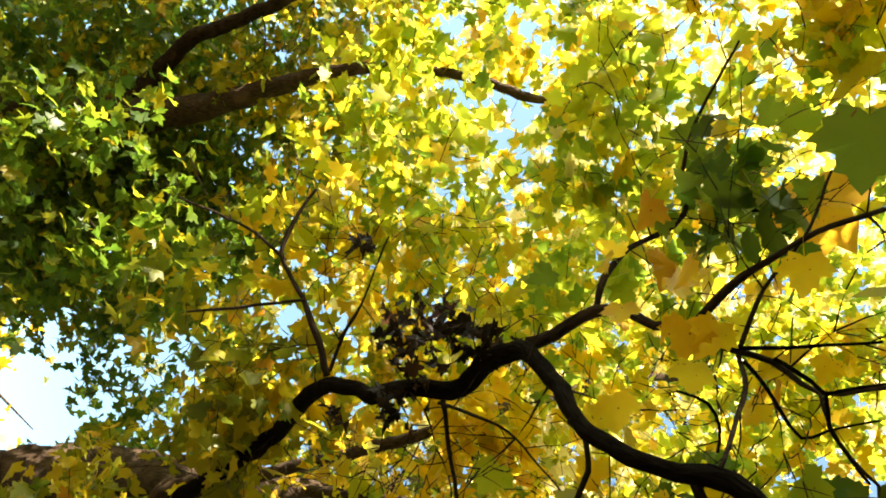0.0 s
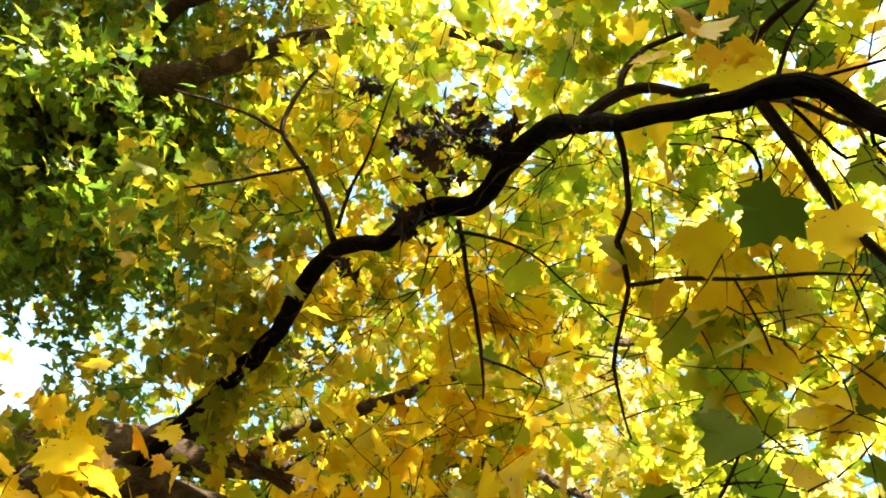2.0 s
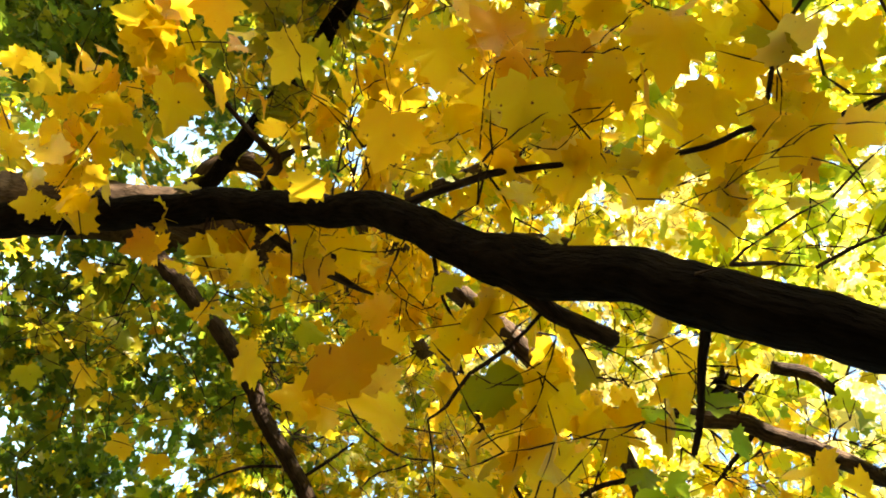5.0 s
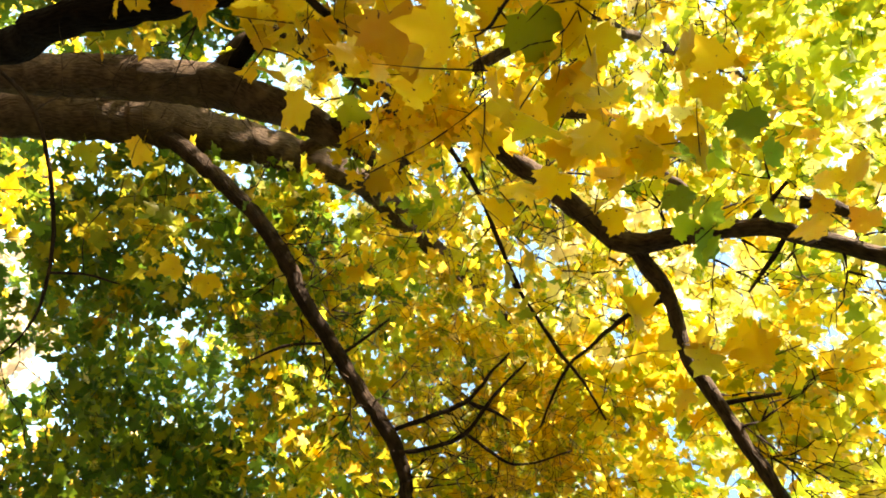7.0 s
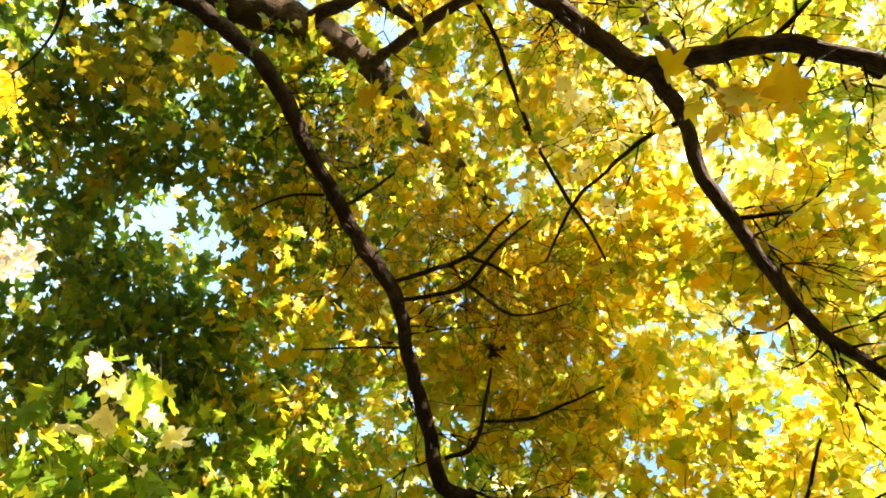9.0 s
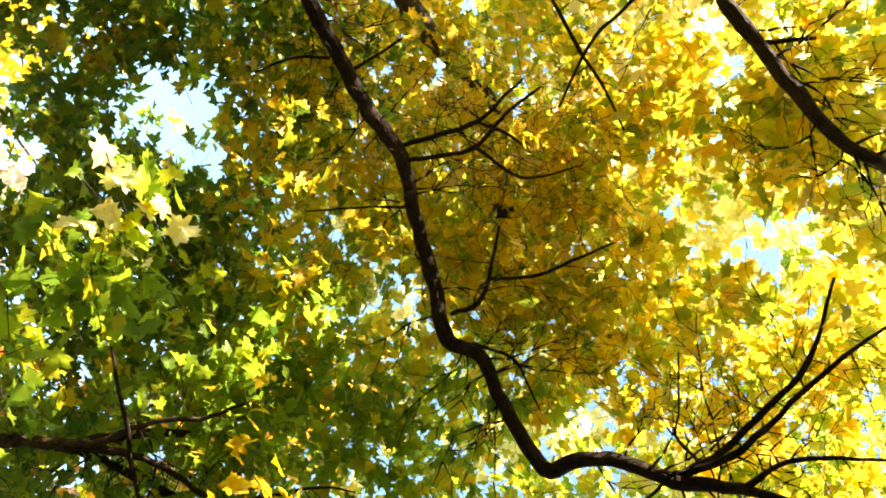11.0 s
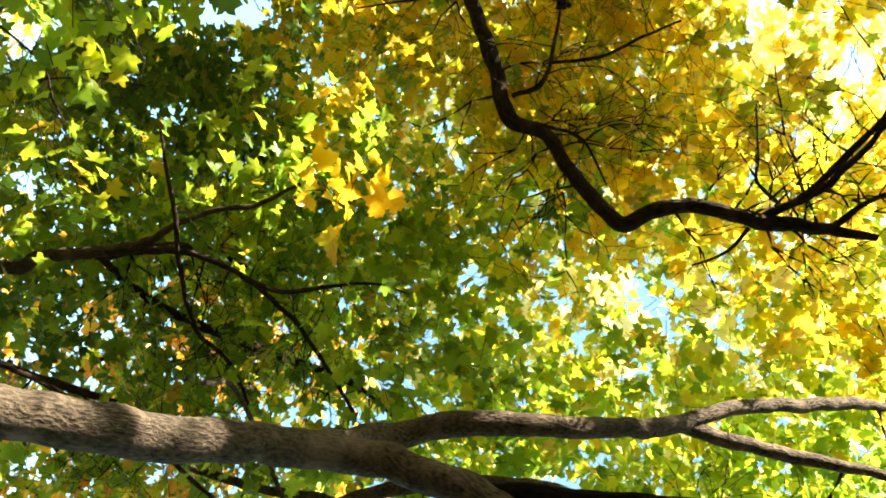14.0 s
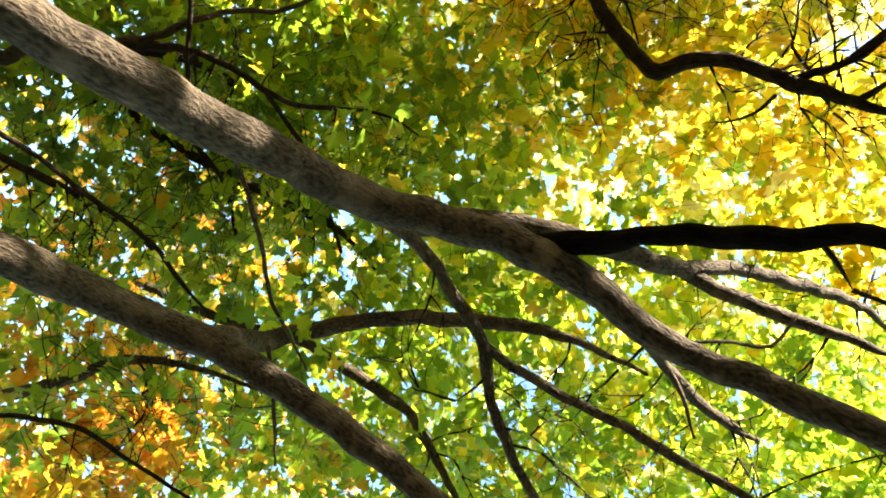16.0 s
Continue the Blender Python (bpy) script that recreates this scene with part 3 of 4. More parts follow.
branch("X", "limb", [(6.19, 5.52, 3.68, 0.0264), (6.46, 5.85, 4.13, 0.0264), (6.64, 5.70, 4.36, 0.0329), (6.81, 5.21, 4.59, 0.0351), (7.00, 4.57, 4.93, 0.0287), (7.10, 4.41, 5.05, 0.0172), (7.26, 4.24, 5.16, 0.0086)])
branch("B", "limb", [(7.66, 5.47, 4.26, 0.0319), (7.77, 4.95, 4.50, 0.0313), (7.79, 4.45, 4.73, 0.0306), (7.89, 4.12, 4.84, 0.0375), (8.00, 3.79, 4.94, 0.0403), (8.11, 3.63, 5.05, 0.033), (8.40, 3.35, 5.10, 0.0251), (8.63, 3.19, 5.19, 0.0125)])
branch("B", "stem", [(9.20, 7.40, -0.10, 0.09), (9.00, 7.00, 1.60, 0.07), (8.71, 6.27, 3.49, 0.0412), (8.46, 5.78, 3.59, 0.0394), (8.27, 5.40, 3.72, 0.0385), (8.03, 5.00, 3.88, 0.0308), (7.96, 4.57, 4.04, 0.02), (7.99, 4.15, 4.19, 0.0098)])
branch("X", "twig", [(8.28, 5.04, 3.12, 0.0148), (8.24, 4.79, 3.28, 0.0148), (8.25, 4.57, 3.43, 0.0138), (8.35, 4.37, 3.55, 0.0127), (8.50, 4.04, 3.76, 0.0074)])
branch("X", "twig", [(6.75, 5.37, 2.98, 0.0148), (6.90, 5.04, 3.19, 0.0148), (7.06, 4.76, 3.36, 0.0158), (7.22, 4.48, 3.54, 0.0148), (7.42, 4.38, 3.71, 0.0120), (7.56, 4.32, 3.86, 0.0067)])
branch("B", "stem", [(6.16, 4.30, -0.10, 0.125), (6.26, 3.95, 0.80, 0.11), (6.36, 3.62, 1.50, 0.095), (6.46, 3.36, 1.95, 0.08), (6.52, 3.24, 2.17, 0.0735), (6.55, 3.19, 2.30, 0.0741), (6.60, 3.13, 2.43, 0.0763), (6.64, 3.07, 2.57, 0.0783), (6.68, 3.02, 2.74, 0.0734), (6.73, 2.97, 2.96, 0.0688), (6.79, 2.91, 3.19, 0.0703), (6.82, 2.77, 3.34, 0.0680), (6.83, 2.57, 3.38, 0.0624), (6.85, 2.34, 3.38, 0.0594), (6.88, 2.20, 3.40, 0.0561), (6.94, 2.07, 3.48, 0.0545), (7.01, 1.97, 3.56, 0.0512), (7.08, 1.84, 3.62, 0.0472), (7.11, 1.70, 3.66, 0.0455), (7.13, 1.55, 3.66, 0.0468), (7.15, 1.40, 3.64, 0.0460), (7.18, 1.22, 3.64, 0.0434), (7.26, 0.80, 3.75, 0.03), (7.40, 0.30, 3.95, 0.016)])
branch("B", "limb", [(6.76, 2.94, 3.05, 0.050), (6.82, 2.96, 3.40, 0.0560), (6.85, 2.98, 3.66, 0.0600), (6.85, 2.94, 3.80, 0.0600), (6.81, 2.81, 3.91, 0.0580), (6.79, 2.60, 4.03, 0.0537), (6.80, 2.41, 4.19, 0.0491), (6.82, 2.26, 4.44, 0.0459), (6.84, 2.12, 4.77, 0.0450), (6.81, 2.04, 4.95, 0.0389), (6.79, 1.94, 5.16, 0.0373), (6.80, 1.75, 5.50, 0.0379), (6.82, 1.54, 5.95, 0.0370), (6.88, 1.36, 6.30, 0.025), (7.0, 1.2, 6.7, 0.012)])
branch("B", "limb", [(6.83, 2.18, 4.62, 0.036), (6.85, 2.11, 4.83, 0.0440), (6.89, 2.02, 4.93, 0.0417), (6.92, 1.89, 5.01, 0.0389), (6.98, 1.65, 5.18, 0.0370), (7.02, 1.40, 5.33, 0.0271), (7.06, 1.22, 5.45, 0.014)])
# unlit limb of the grey stem, on the darkened bark copy
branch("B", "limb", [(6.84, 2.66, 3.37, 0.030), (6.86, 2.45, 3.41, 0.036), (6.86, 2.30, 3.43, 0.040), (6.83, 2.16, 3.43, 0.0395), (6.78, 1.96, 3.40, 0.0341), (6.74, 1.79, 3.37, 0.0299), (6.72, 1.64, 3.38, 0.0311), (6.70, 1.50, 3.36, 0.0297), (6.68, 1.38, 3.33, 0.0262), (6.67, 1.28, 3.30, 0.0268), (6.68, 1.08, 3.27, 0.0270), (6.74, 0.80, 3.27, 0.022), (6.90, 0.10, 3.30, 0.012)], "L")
branch("B", "limb", [(6.80, 2.94, 3.30, 0.034), (6.88, 2.95, 3.56, 0.0350), (6.94, 2.91, 3.69, 0.0330), (7.06, 2.83, 3.81, 0.0310), (7.18, 2.76, 3.91, 0.0291), (7.33, 2.69, 4.03, 0.0290), (7.53, 2.66, 4.10, 0.0277), (7.72, 2.58, 4.17, 0.0254), (7.98, 2.42, 4.28, 0.0220), (8.3, 2.2, 4.45, 0.012)])
branch("B", "limb", [(7.33, 2.69, 4.03, 0.021), (7.40, 2.58, 4.12, 0.0220), (7.46, 2.40, 4.17, 0.0218), (7.49, 2.20, 4.17, 0.0220), (7.52, 1.97, 4.13, 0.0206), (7.55, 1.76, 4.07, 0.0180), (7.58, 1.52, 4.02, 0.0148), (7.66, 1.2, 4.05, 0.008)])
branch("B", "stem", [(6.70, 5.20, -0.10, 0.11), (6.82, 4.80, 0.90, 0.095), (7.02, 4.24, 1.95, 0.078), (7.22, 3.86, 2.52, 0.0720), (7.30, 3.79, 2.72, 0.0730), (7.37, 3.69, 2.90, 0.0702), (7.43, 3.52, 3.04, 0.0663), (7.46, 3.33, 3.11, 0.0625), (7.49, 3.12, 3.13, 0.0577), (7.52, 2.97, 3.14, 0.0530), (7.57, 2.70, 3.16, 0.0494), (7.63, 2.45, 3.16, 0.0430), (7.68, 2.24, 3.16, 0.0384), (7.80, 1.8, 3.25, 0.022)])
branch("B", "limb", [(7.42, 3.54, 3.02, 0.052), (7.53, 3.72, 3.42, 0.054), (7.64, 3.95, 3.92, 0.0560), (7.65, 3.99, 4.08, 0.0540), (7.60, 3.94, 4.20, 0.0500), (7.52, 3.79, 4.37, 0.0455), (7.42, 3.54, 4.53, 0.0440), (7.36, 3.25, 4.65, 0.0409), (7.32, 2.94, 4.74, 0.0369), (7.31, 2.76, 4.78, 0.0322), (7.33, 2.50, 4.83, 0.0206), (7.4, 2.2, 4.9, 0.010)])
branch("B", "twig", [(6.66, 3.60, 3.20, 0.014), (6.76, 3.92, 3.56, 0.013), (6.90, 3.93, 3.67, 0.012), (7.03, 3.92, 3.74, 0.0122), (7.17, 3.90, 3.80, 0.012), (7.40, 3.88, 3.89, 0.0115), (7.55, 3.82, 3.98, 0.009), (7.75, 3.74, 4.1, 0.005)])
branch("B", "twig", [(7.44, 3.23, 3.29, 0.0103), (7.59, 3.19, 3.31, 0.0091), (7.75, 3.15, 3.33, 0.008), (7.90, 3.12, 3.34, 0.0046)])
branch("B", "twig", [(7.11, 1.94, 4.00, 0.0074), (7.10, 1.84, 4.07, 0.0074), (7.07, 1.72, 4.16, 0.0074), (7.06, 1.60, 4.25, 0.0074), (6.93, 1.54, 4.30, 0.0053)])
branch("B", "twig", [(7.21, 1.86, 3.92, 0.0102), (7.29, 1.81, 3.95, 0.0081), (7.43, 1.75, 3.99, 0.0051)])
branch("B", "limb", [(7.02, 1.96, 3.60, 0.020), (7.12, 2.08, 4.20, 0.0240), (7.26, 2.14, 4.72, 0.0290), (7.46, 2.02, 5.09, 0.0330), (7.60, 1.88, 5.35, 0.0274), (7.69, 1.72, 5.58, 0.0150)])



def knot(key, place, out, size):
    """A healed branch scar: a low ring of bark with a sunken heart."""
    out = Vector(out).normalized()
    side = out.orthogonal().normalized()
    other = out.cross(side)
    verts, faces = [], []
    rings = [(1.5, -0.35), (1.15, 0.12), (0.85, 0.32), (0.5, 0.12), (0.25, -0.1)]
    for wide, high in rings:
        for k in range(14):
            a = 2 * math.pi * k / 14
            w = size * wide * (1 + 0.12 * math.sin(3 * a + wide * 4))
            verts.append(Vector(place) + side * math.cos(a) * w + other * math.sin(a) * w * 1.25 + out * size * high)
    verts.append(Vector(place) - out * size * 0.15)
    for i in range(len(rings) - 1):
        for k in range(14):
            a, b = i * 14 + k, i * 14 + (k + 1) % 14
            faces.append((a, b, b + 14, a + 14))
    faces += [((len(rings) - 1) * 14 + k, (len(rings) - 1) * 14 + (k + 1) % 14, len(verts) - 1) for k in range(14)]
    ob = part("knot", [tuple(v) for v in verts], faces, BARK["M"], TREES[key], "reddish-brown healed branch scar", uvs=[(v[0], v[2]) for f in faces for v in (verts[n] for n in f)])
    return ob


knot("B", (6.694, 2.955, 2.825), (-0.1, -0.75, -0.6), 0.017)
knot("B", (6.745, 2.925, 3.06), (-0.35, -0.75, -0.5), 0.010)


# ---- leaves ----
HALF = [(0.0, 0.0), (0.10, -0.09), (0.36, -0.15), (0.37, -0.03), (0.53, 0.04), (0.50, 0.14), (0.69, 0.34), (0.55, 0.37), (0.56, 0.50),
        (0.43, 0.47), (0.33, 0.50), (0.31, 0.62), (0.34, 0.72), (0.18, 0.75), (0.13, 0.86), (0.0, 1.0)]
PLAIN = [(0.0, 0.0), (0.14, -0.1), (0.45, -0.13), (0.37, 0.08), (0.70, 0.28), (0.56, 0.44), (0.28, 0.44), (0.31, 0.68), (0.12, 0.76), (0.0, 1.04)]


def blade(half, fold, curl, wave=0.0):
    """One maple leaf, stalk at the origin and tip along y: a fan of triangles round its heart, folded and curled."""
    ring = half + [(-x, y) for x, y in half[-2:0:-1]]
    pts = [(0.0, 0.28)] + ring
    v = np.array([(x, y, fold * abs(x) - curl * y * y + wave * math.sin(9 * x + 5 * y)) for x, y in pts])
    n = len(ring)
    f = np.array([(0, 1 + i, 1 + (i + 1) % n) for i in range(n)])
    return v, f


NEAR = [blade(HALF, 0.14, 0.1, 0.02), blade(HALF, 0.3, 0.25, 0.03), blade(HALF, -0.12, 0.3, 0.04), blade(HALF, 0.45, 0.12, 0.02), blade(HALF, 0.05, 0.5, 0.03)]
FAR = [blade(PLAIN, 0.18, 0.12), blade(PLAIN, 0.35, 0.28), blade(PLAIN, -0.1, 0.3, 0.05), blade(PLAIN, 0.6, 0.1)]
CURLED = [blade(PLAIN, 0.9, 0.7, 0.1)]


def unit(a):
    return a / (np.linalg.norm(a, axis=-1, keepdims=True) + 1e-9)


def spread(places, tips, normals, sizes, shapes):
    """Vertices and faces of many leaves at once."""
    pick = rng.integers(0, len(shapes), len(places))
    vs, fs, base = [], [], 0
    tips = unit(tips)
    across = unit(np.cross(tips, normals))
    normals = np.cross(across, tips)
    for k, (v, f) in enumerate(shapes):
        s = pick == k
        m = int(s.sum())
        if not m:
            continue
        scale = sizes[s][:, None, None]
        out = places[s][:, None, :] + scale * (v[None, :, 0:1] * across[s][:, None] + v[None, :, 1:2] * tips[s][:, None] + v[None, :, 2:3] * normals[s][:, None])
        vs.append(out.reshape(-1, 3))
        fs.append((f[None] + base + (np.arange(m) * len(v))[:, None, None]).reshape(-1, 3))
        base += m * len(v)
    return np.vstack(vs), np.vstack(fs)


STUFF = {}
CLOSE = {}
# small openings towards the sun, through which it falls in patches on the stems
SHAFTS = [(6.47, 3.17, 2.26, 0.10), (6.52, 3.10, 2.42, 0.06), (6.57, 3.05, 2.56, 0.09), (6.64, 2.99, 2.76, 0.03), (7.16, 3.84, 2.57, 0.08), (7.03, 1.83, 3.65, 0.05), (6.76, 1.66, 5.6, 0.22),
          (6.85, 4.97, 4.70, 0.12), (7.35, 2.99, 3.63, 0.08), (7.88, 4.0, 4.87, 0.08), (8.51, 5.81, 3.58, 0.1), (1.87, 3.91, 4.26, 0.05), (2.25, 2.81, 4.81, 0.06),
          (1.78, 4.44, 3.81, 0.06), (3.83, 3.83, 5.06, 0.05), (3.06, 4.36, 4.69, 0.05),
          (4.64, 3.73, 2.94, 0.3), (4.71, 3.44, 3.01, 0.15), (5.05, 4.05, 3.0, 0.25), (5.79, 2.98, 3.35, 0.15), (8.88, 5.84, 4.25, 0.4), (6.59, 3.37, 7.14, 0.5), (0.86, 2.42, 4.05, 0.12),
          (4.83, 4.30, 5.15, 0.3), (5.28, 4.44, 4.59, 0.3), (4.14, 4.73, 4.84, 0.3), (2.1, 2.6, 6.3, 0.15), (2.17, 1.70, 7.06, 0.5), (6.68, 3.69, 6.94, 0.45)]


def unshaded(p, sizes):
    # nothing hangs within reach of the path
    start, end = np.array((0, 0, 1.7)), np.array((6.8, 1.26, 1.7))
    s = np.clip((p - start) @ (end - start) / 47.8, 0, 1)
    keep = np.linalg.norm(p - start - s[:, None] * (end - start), axis=1) > 1.3
    for x, y, z, wide in SHAFTS:
        way = p - np.array((x, y, z))
        d = way @ SUN
        off = np.linalg.norm(way - d[:, None] * SUN, axis=1)
        keep &= (d < 0.15 + wide) | (off > wide + 0.62 * sizes)
    return keep



def grow(key, tint, places, tips, sizes, close, wild=0.55):
    keep = unshaded(places + unit(tips) * sizes[:, None] * 0.4, sizes)
    places, tips, sizes = places[keep], tips[keep], sizes[keep]
    n = len(places)
    normals = unit(np.array((0, 0, 0.75)) + 0.3 * SUN + wild * rng.normal(size=(n, 3)))
    box = CLOSE if close else STUFF
    box.setdefault((key, tint), []).append((places, tips, normals, sizes))


SPRIGS = {}


def sprays(key, tint, centres, size, close=False, leaves=7, reach=0.2):
    """Short sprigs at the given places, each with a handful of leaves along it."""
    n = len(centres)
    way = unit(np.c_[rng.normal(size=(n, 2)), rng.normal(size=n) * 0.35 - 0.1])
    for c, w in zip(centres, way):
        SPRIGS.setdefault(key, []).append((c - w * reach, c + w * reach * 0.6 - np.array((0, 0, 0.03)), 0.0026))
    s = rng.uniform(-1, 0.8, (n, leaves))
    at = centres[:, None] + way[:, None] * (s * reach)[..., None] + rng.normal(size=(n, leaves, 3)) * (0.06, 0.06, 0.05)
    out = way[:, None] * 0.5 + rng.normal(size=(n, leaves, 3)) * 0.8 + np.array((0, 0, -0.35))
    sizes = size * rng.uniform(0.65, 1.2, n * leaves)
    grow(key, tint, at.reshape(-1, 3), out.reshape(-1, 3), sizes, close)


GAPS = []


def gap(eye, way, near, far, wide, pad=0.0):
    """An opening between the crowns, a widening tunnel through which the sky shows."""
    GAPS.append((np.array(eye), unit(np.array(way)), near, far, wide, pad))


def clear(p):
    keep = np.ones(len(p), bool)
    for eye, way, near, far, wide, pad in GAPS:
        d = (p - eye) @ way
        off = np.linalg.norm(p - eye - d[:, None] * way, axis=1)
        off = off + 0.09 * d * np.array([noise.noise(q * 1.1) + 0.5 * noise.noise(q * 3.7) for q in p])
        keep &= (d < near) | (d > far) | (off > wide * d + pad)
    return keep


def cloud(key, tint, centre, radii, count, size=0.105, close=False):
    """A stretch of crown: sprigs in loose clumps inside a leaning ellipsoid."""
    k = max(1, count // 7)
    loose = 0.22 if size < 0.145 else 0.4
    heart = unit(rng.normal(size=(max(3, k // 9), 3))) * rng.uniform(0, 1, (max(3, k // 9), 1)) ** 0.4
    pick = heart[rng.integers(0, len(heart), k)]
    local = (pick + rng.normal(size=(k, 3)) * loose) * np.array(radii)
    spots = local @ LEAN.T + np.array(centre)
    sprays(key, tint, spots[clear(spots)], size, close)


gap((0.00, 0.00, 1.75), (0.235, 1.087, 0.420), 3.8, 30, 0.077)
gap((0.00, 0.00, 1.75), (0.162, 0.958, 0.520), 4, 30, 0.033)
gap((0.81, 0.19, 1.75), (0.063, 1.072, 0.469), 4, 30, 0.049)
gap((3.20, 0.42, 1.62), (0.119, 1.102, 0.382), 4, 30, 0.042)
gap((3.89, 0.58, 1.58), (-0.018, 1.091, 0.408), 4, 30, 0.028)
gap((5.38, 0.77, 1.58), (-0.251, 0.904, 0.548), 3.6, 30, 0.078, 0.08)
gap((3.89, 0.58, 1.58), (0.281, 0.375, 0.982), 4, 30, 0.028)
gap((5.38, 0.77, 1.58), (-0.169, 0.282, 1.047), 3.4, 8.6, 0.062, 0.12)
gap((5.38, 0.77, 1.58), (-0.151, 0.207, 1.108), 3.4, 8.6, 0.061, 0.12)
gap((6.20, 1.07, 1.45), (-0.077, 1.091, 0.442), 5, 30, 0.033)
gap((6.20, 1.07, 1.45), (0.062, 0.442, 0.895), 3.6, 8.6, 0.05, 0.05)
gap((6.20, 1.07, 1.45), (0.073, 0.349, 0.934), 3.6, 8.6, 0.045, 0.05)
gap((0.00, 0.00, 1.75), (-0.322, 0.323, 1.017), 2.6, 8.6, 0.053)
gap((0.00, 0.00, 1.75), (-0.147, 0.541, 0.846), 2.6, 8.6, 0.049)
gap((0.00, 0.00, 1.75), (-0.172, 0.371, 0.979), 2.6, 8.6, 0.057)
gap((3.89, 0.58, 1.58), (-0.322, 0.338, 1.008), 3, 8.6, 0.057)

cloud("A", "dgn", (-0.37, 0.47, 4.24), (0.45, 0.39, 0.45), 90, 0.1, close=True)
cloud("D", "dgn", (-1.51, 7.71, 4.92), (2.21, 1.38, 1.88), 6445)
# out of view, added up-sun to shade this maple's other foliage
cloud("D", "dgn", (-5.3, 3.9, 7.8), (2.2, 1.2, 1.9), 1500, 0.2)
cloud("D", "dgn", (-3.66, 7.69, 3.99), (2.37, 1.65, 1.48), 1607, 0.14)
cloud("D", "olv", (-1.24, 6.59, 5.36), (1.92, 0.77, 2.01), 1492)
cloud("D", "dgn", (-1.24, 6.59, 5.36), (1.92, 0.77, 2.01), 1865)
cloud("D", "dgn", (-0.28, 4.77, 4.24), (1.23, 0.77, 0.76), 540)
cloud("A", "olv", (0.69, 3.43, 3.96), (0.72, 0.61, 0.84), 468)
cloud("A", "yg", (0.57, 2.73, 4.44), (0.61, 0.66, 0.95), 278)
cloud("A", "lim", (-0.58, 2.53, 5.23), (1.08, 0.99, 1.27), 1061)
cloud("A", "yg", (-0.16, 1.41, 6.61), (1.61, 1.43, 2.14), 950)
cloud("A", "lim", (-0.16, 1.41, 6.61), (1.61, 1.43, 2.14), 700)
cloud("A", "yel", (-0.03, 0.59, 3.77), (0.31, 0.17, 0.17), 7, 0.105, close=True)
cloud("A", "yel", (1.18, 2.02, 4.27), (0.72, 0.49, 0.65), 224)
cloud("A", "yel", (0.89, 0.59, 3.73), (0.55, 0.33, 0.45), 35, 0.105, close=True)
cloud("A", "yg", (0.89, 0.59, 3.73), (0.55, 0.33, 0.45), 35, 0.105, close=True)
cloud("A", "yel", (1.63, 2.91, 2.82), (0.43, 0.44, 0.55), 74, 0.101, close=True)
cloud("A", "yel", (1.94, 2.53, 3.07), (0.54, 0.38, 0.27), 74, 0.105, close=True)
cloud("A", "yel", (2.37, 2.59, 4.44), (0.83, 0.55, 0.64), 255)
cloud("D", "dgn", (1.46, 6.66, 5.42), (1.09, 1.10, 1.15), 722)
cloud("A", "yel", (1.42, 2.16, 3.80), (0.54, 0.44, 0.89), 103, 0.11)
cloud("A", "lim", (1.35, 1.62, 5.77), (1.55, 1.10, 1.46), 480)
cloud("A", "yel", (1.49, 2.62, 2.97), (0.42, 0.22, 0.23), 58, 0.105, close=True)
cloud("A", "grn", (0.98, 0.62, 3.74), (0.31, 0.22, 0.30), 19, 0.109, close=True)
cloud("A", "yel", (1.62, 1.54, 3.27), (1.27, 0.44, 0.33), 117, 0.118, close=True)
cloud("A", "yel", (2.42, 1.32, 3.53), (0.95, 0.38, 0.20), 57, 0.118, close=True)
cloud("A", "yel", (2.67, 1.16, 3.54), (0.73, 0.28, 0.12), 11, 0.118, close=True)
cloud("C", "dgn", (-0.38, 6.61, 5.28), (1.72, 1.38, 1.02), 3041)
cloud("C", "dgn", (3.10, 5.83, 4.71), (1.34, 0.94, 1.16), 1500)
cloud("A", "yg", (2.05, 2.04, 5.57), (1.91, 1.10, 1.64), 520)
cloud("A", "lim", (2.05, 2.04, 5.77), (1.91, 1.10, 1.44), 420)
cloud("A", "yel", (3.50, 1.69, 4.36), (0.64, 0.44, 0.57), 15, 0.12)
cloud("A", "gld", (3.69, 4.23, 6.02), (1.72, 0.66, 1.72), 1768)
cloud("A", "yg", (3.18, 1.90, 6.60), (1.41, 0.83, 1.95), 794)
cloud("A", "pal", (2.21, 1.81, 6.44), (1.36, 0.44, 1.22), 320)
cloud("A", "grn", (2.65, 1.26, 4.04), (0.33, 0.11, 0.27), 15, 0.101, close=True)
cloud("C", "olv", (2.83, 5.89, 4.32), (1.28, 0.88, 0.69), 399)
cloud("C", "dgn", (4.54, 6.49, 4.99), (0.91, 1.15, 0.94), 869)
cloud("C", "dgn", (4.97, 6.93, 4.77), (1.26, 1.15, 0.94), 1344)
cloud("A", "gld", (4.58, 4.07, 5.90), (1.64, 0.71, 1.52), 1133)
cloud("A", "gld", (4.22, 1.78, 6.12), (1.27, 0.77, 1.37), 590)
cloud("X", "grn", (4.67, 3.53, 3.00), (0.36, 0.36, 0.36), 100, 0.095)
cloud("X", "grn", (4.78, 3.77, 2.91), (0.38, 0.33, 0.50), 140, 0.095)
cloud("X", "grn", (5.05, 4.05, 3.0), (0.42, 0.35, 0.5), 110, 0.1)
cloud("X", "grn", (5.95, 5.12, 4.47), (1.60, 0.66, 1.19), 712)
cloud("X", "grn", (5.98, 5.69, 5.16), (1.13, 1.21, 1.56), 680)
cloud("A", "gld", (4.85, 3.63, 6.22), (1.74, 0.83, 1.7), 1400)
cloud("A", "gld", (5.73, 1.57, 6.64), (0.93, 0.72, 1.04), 514)
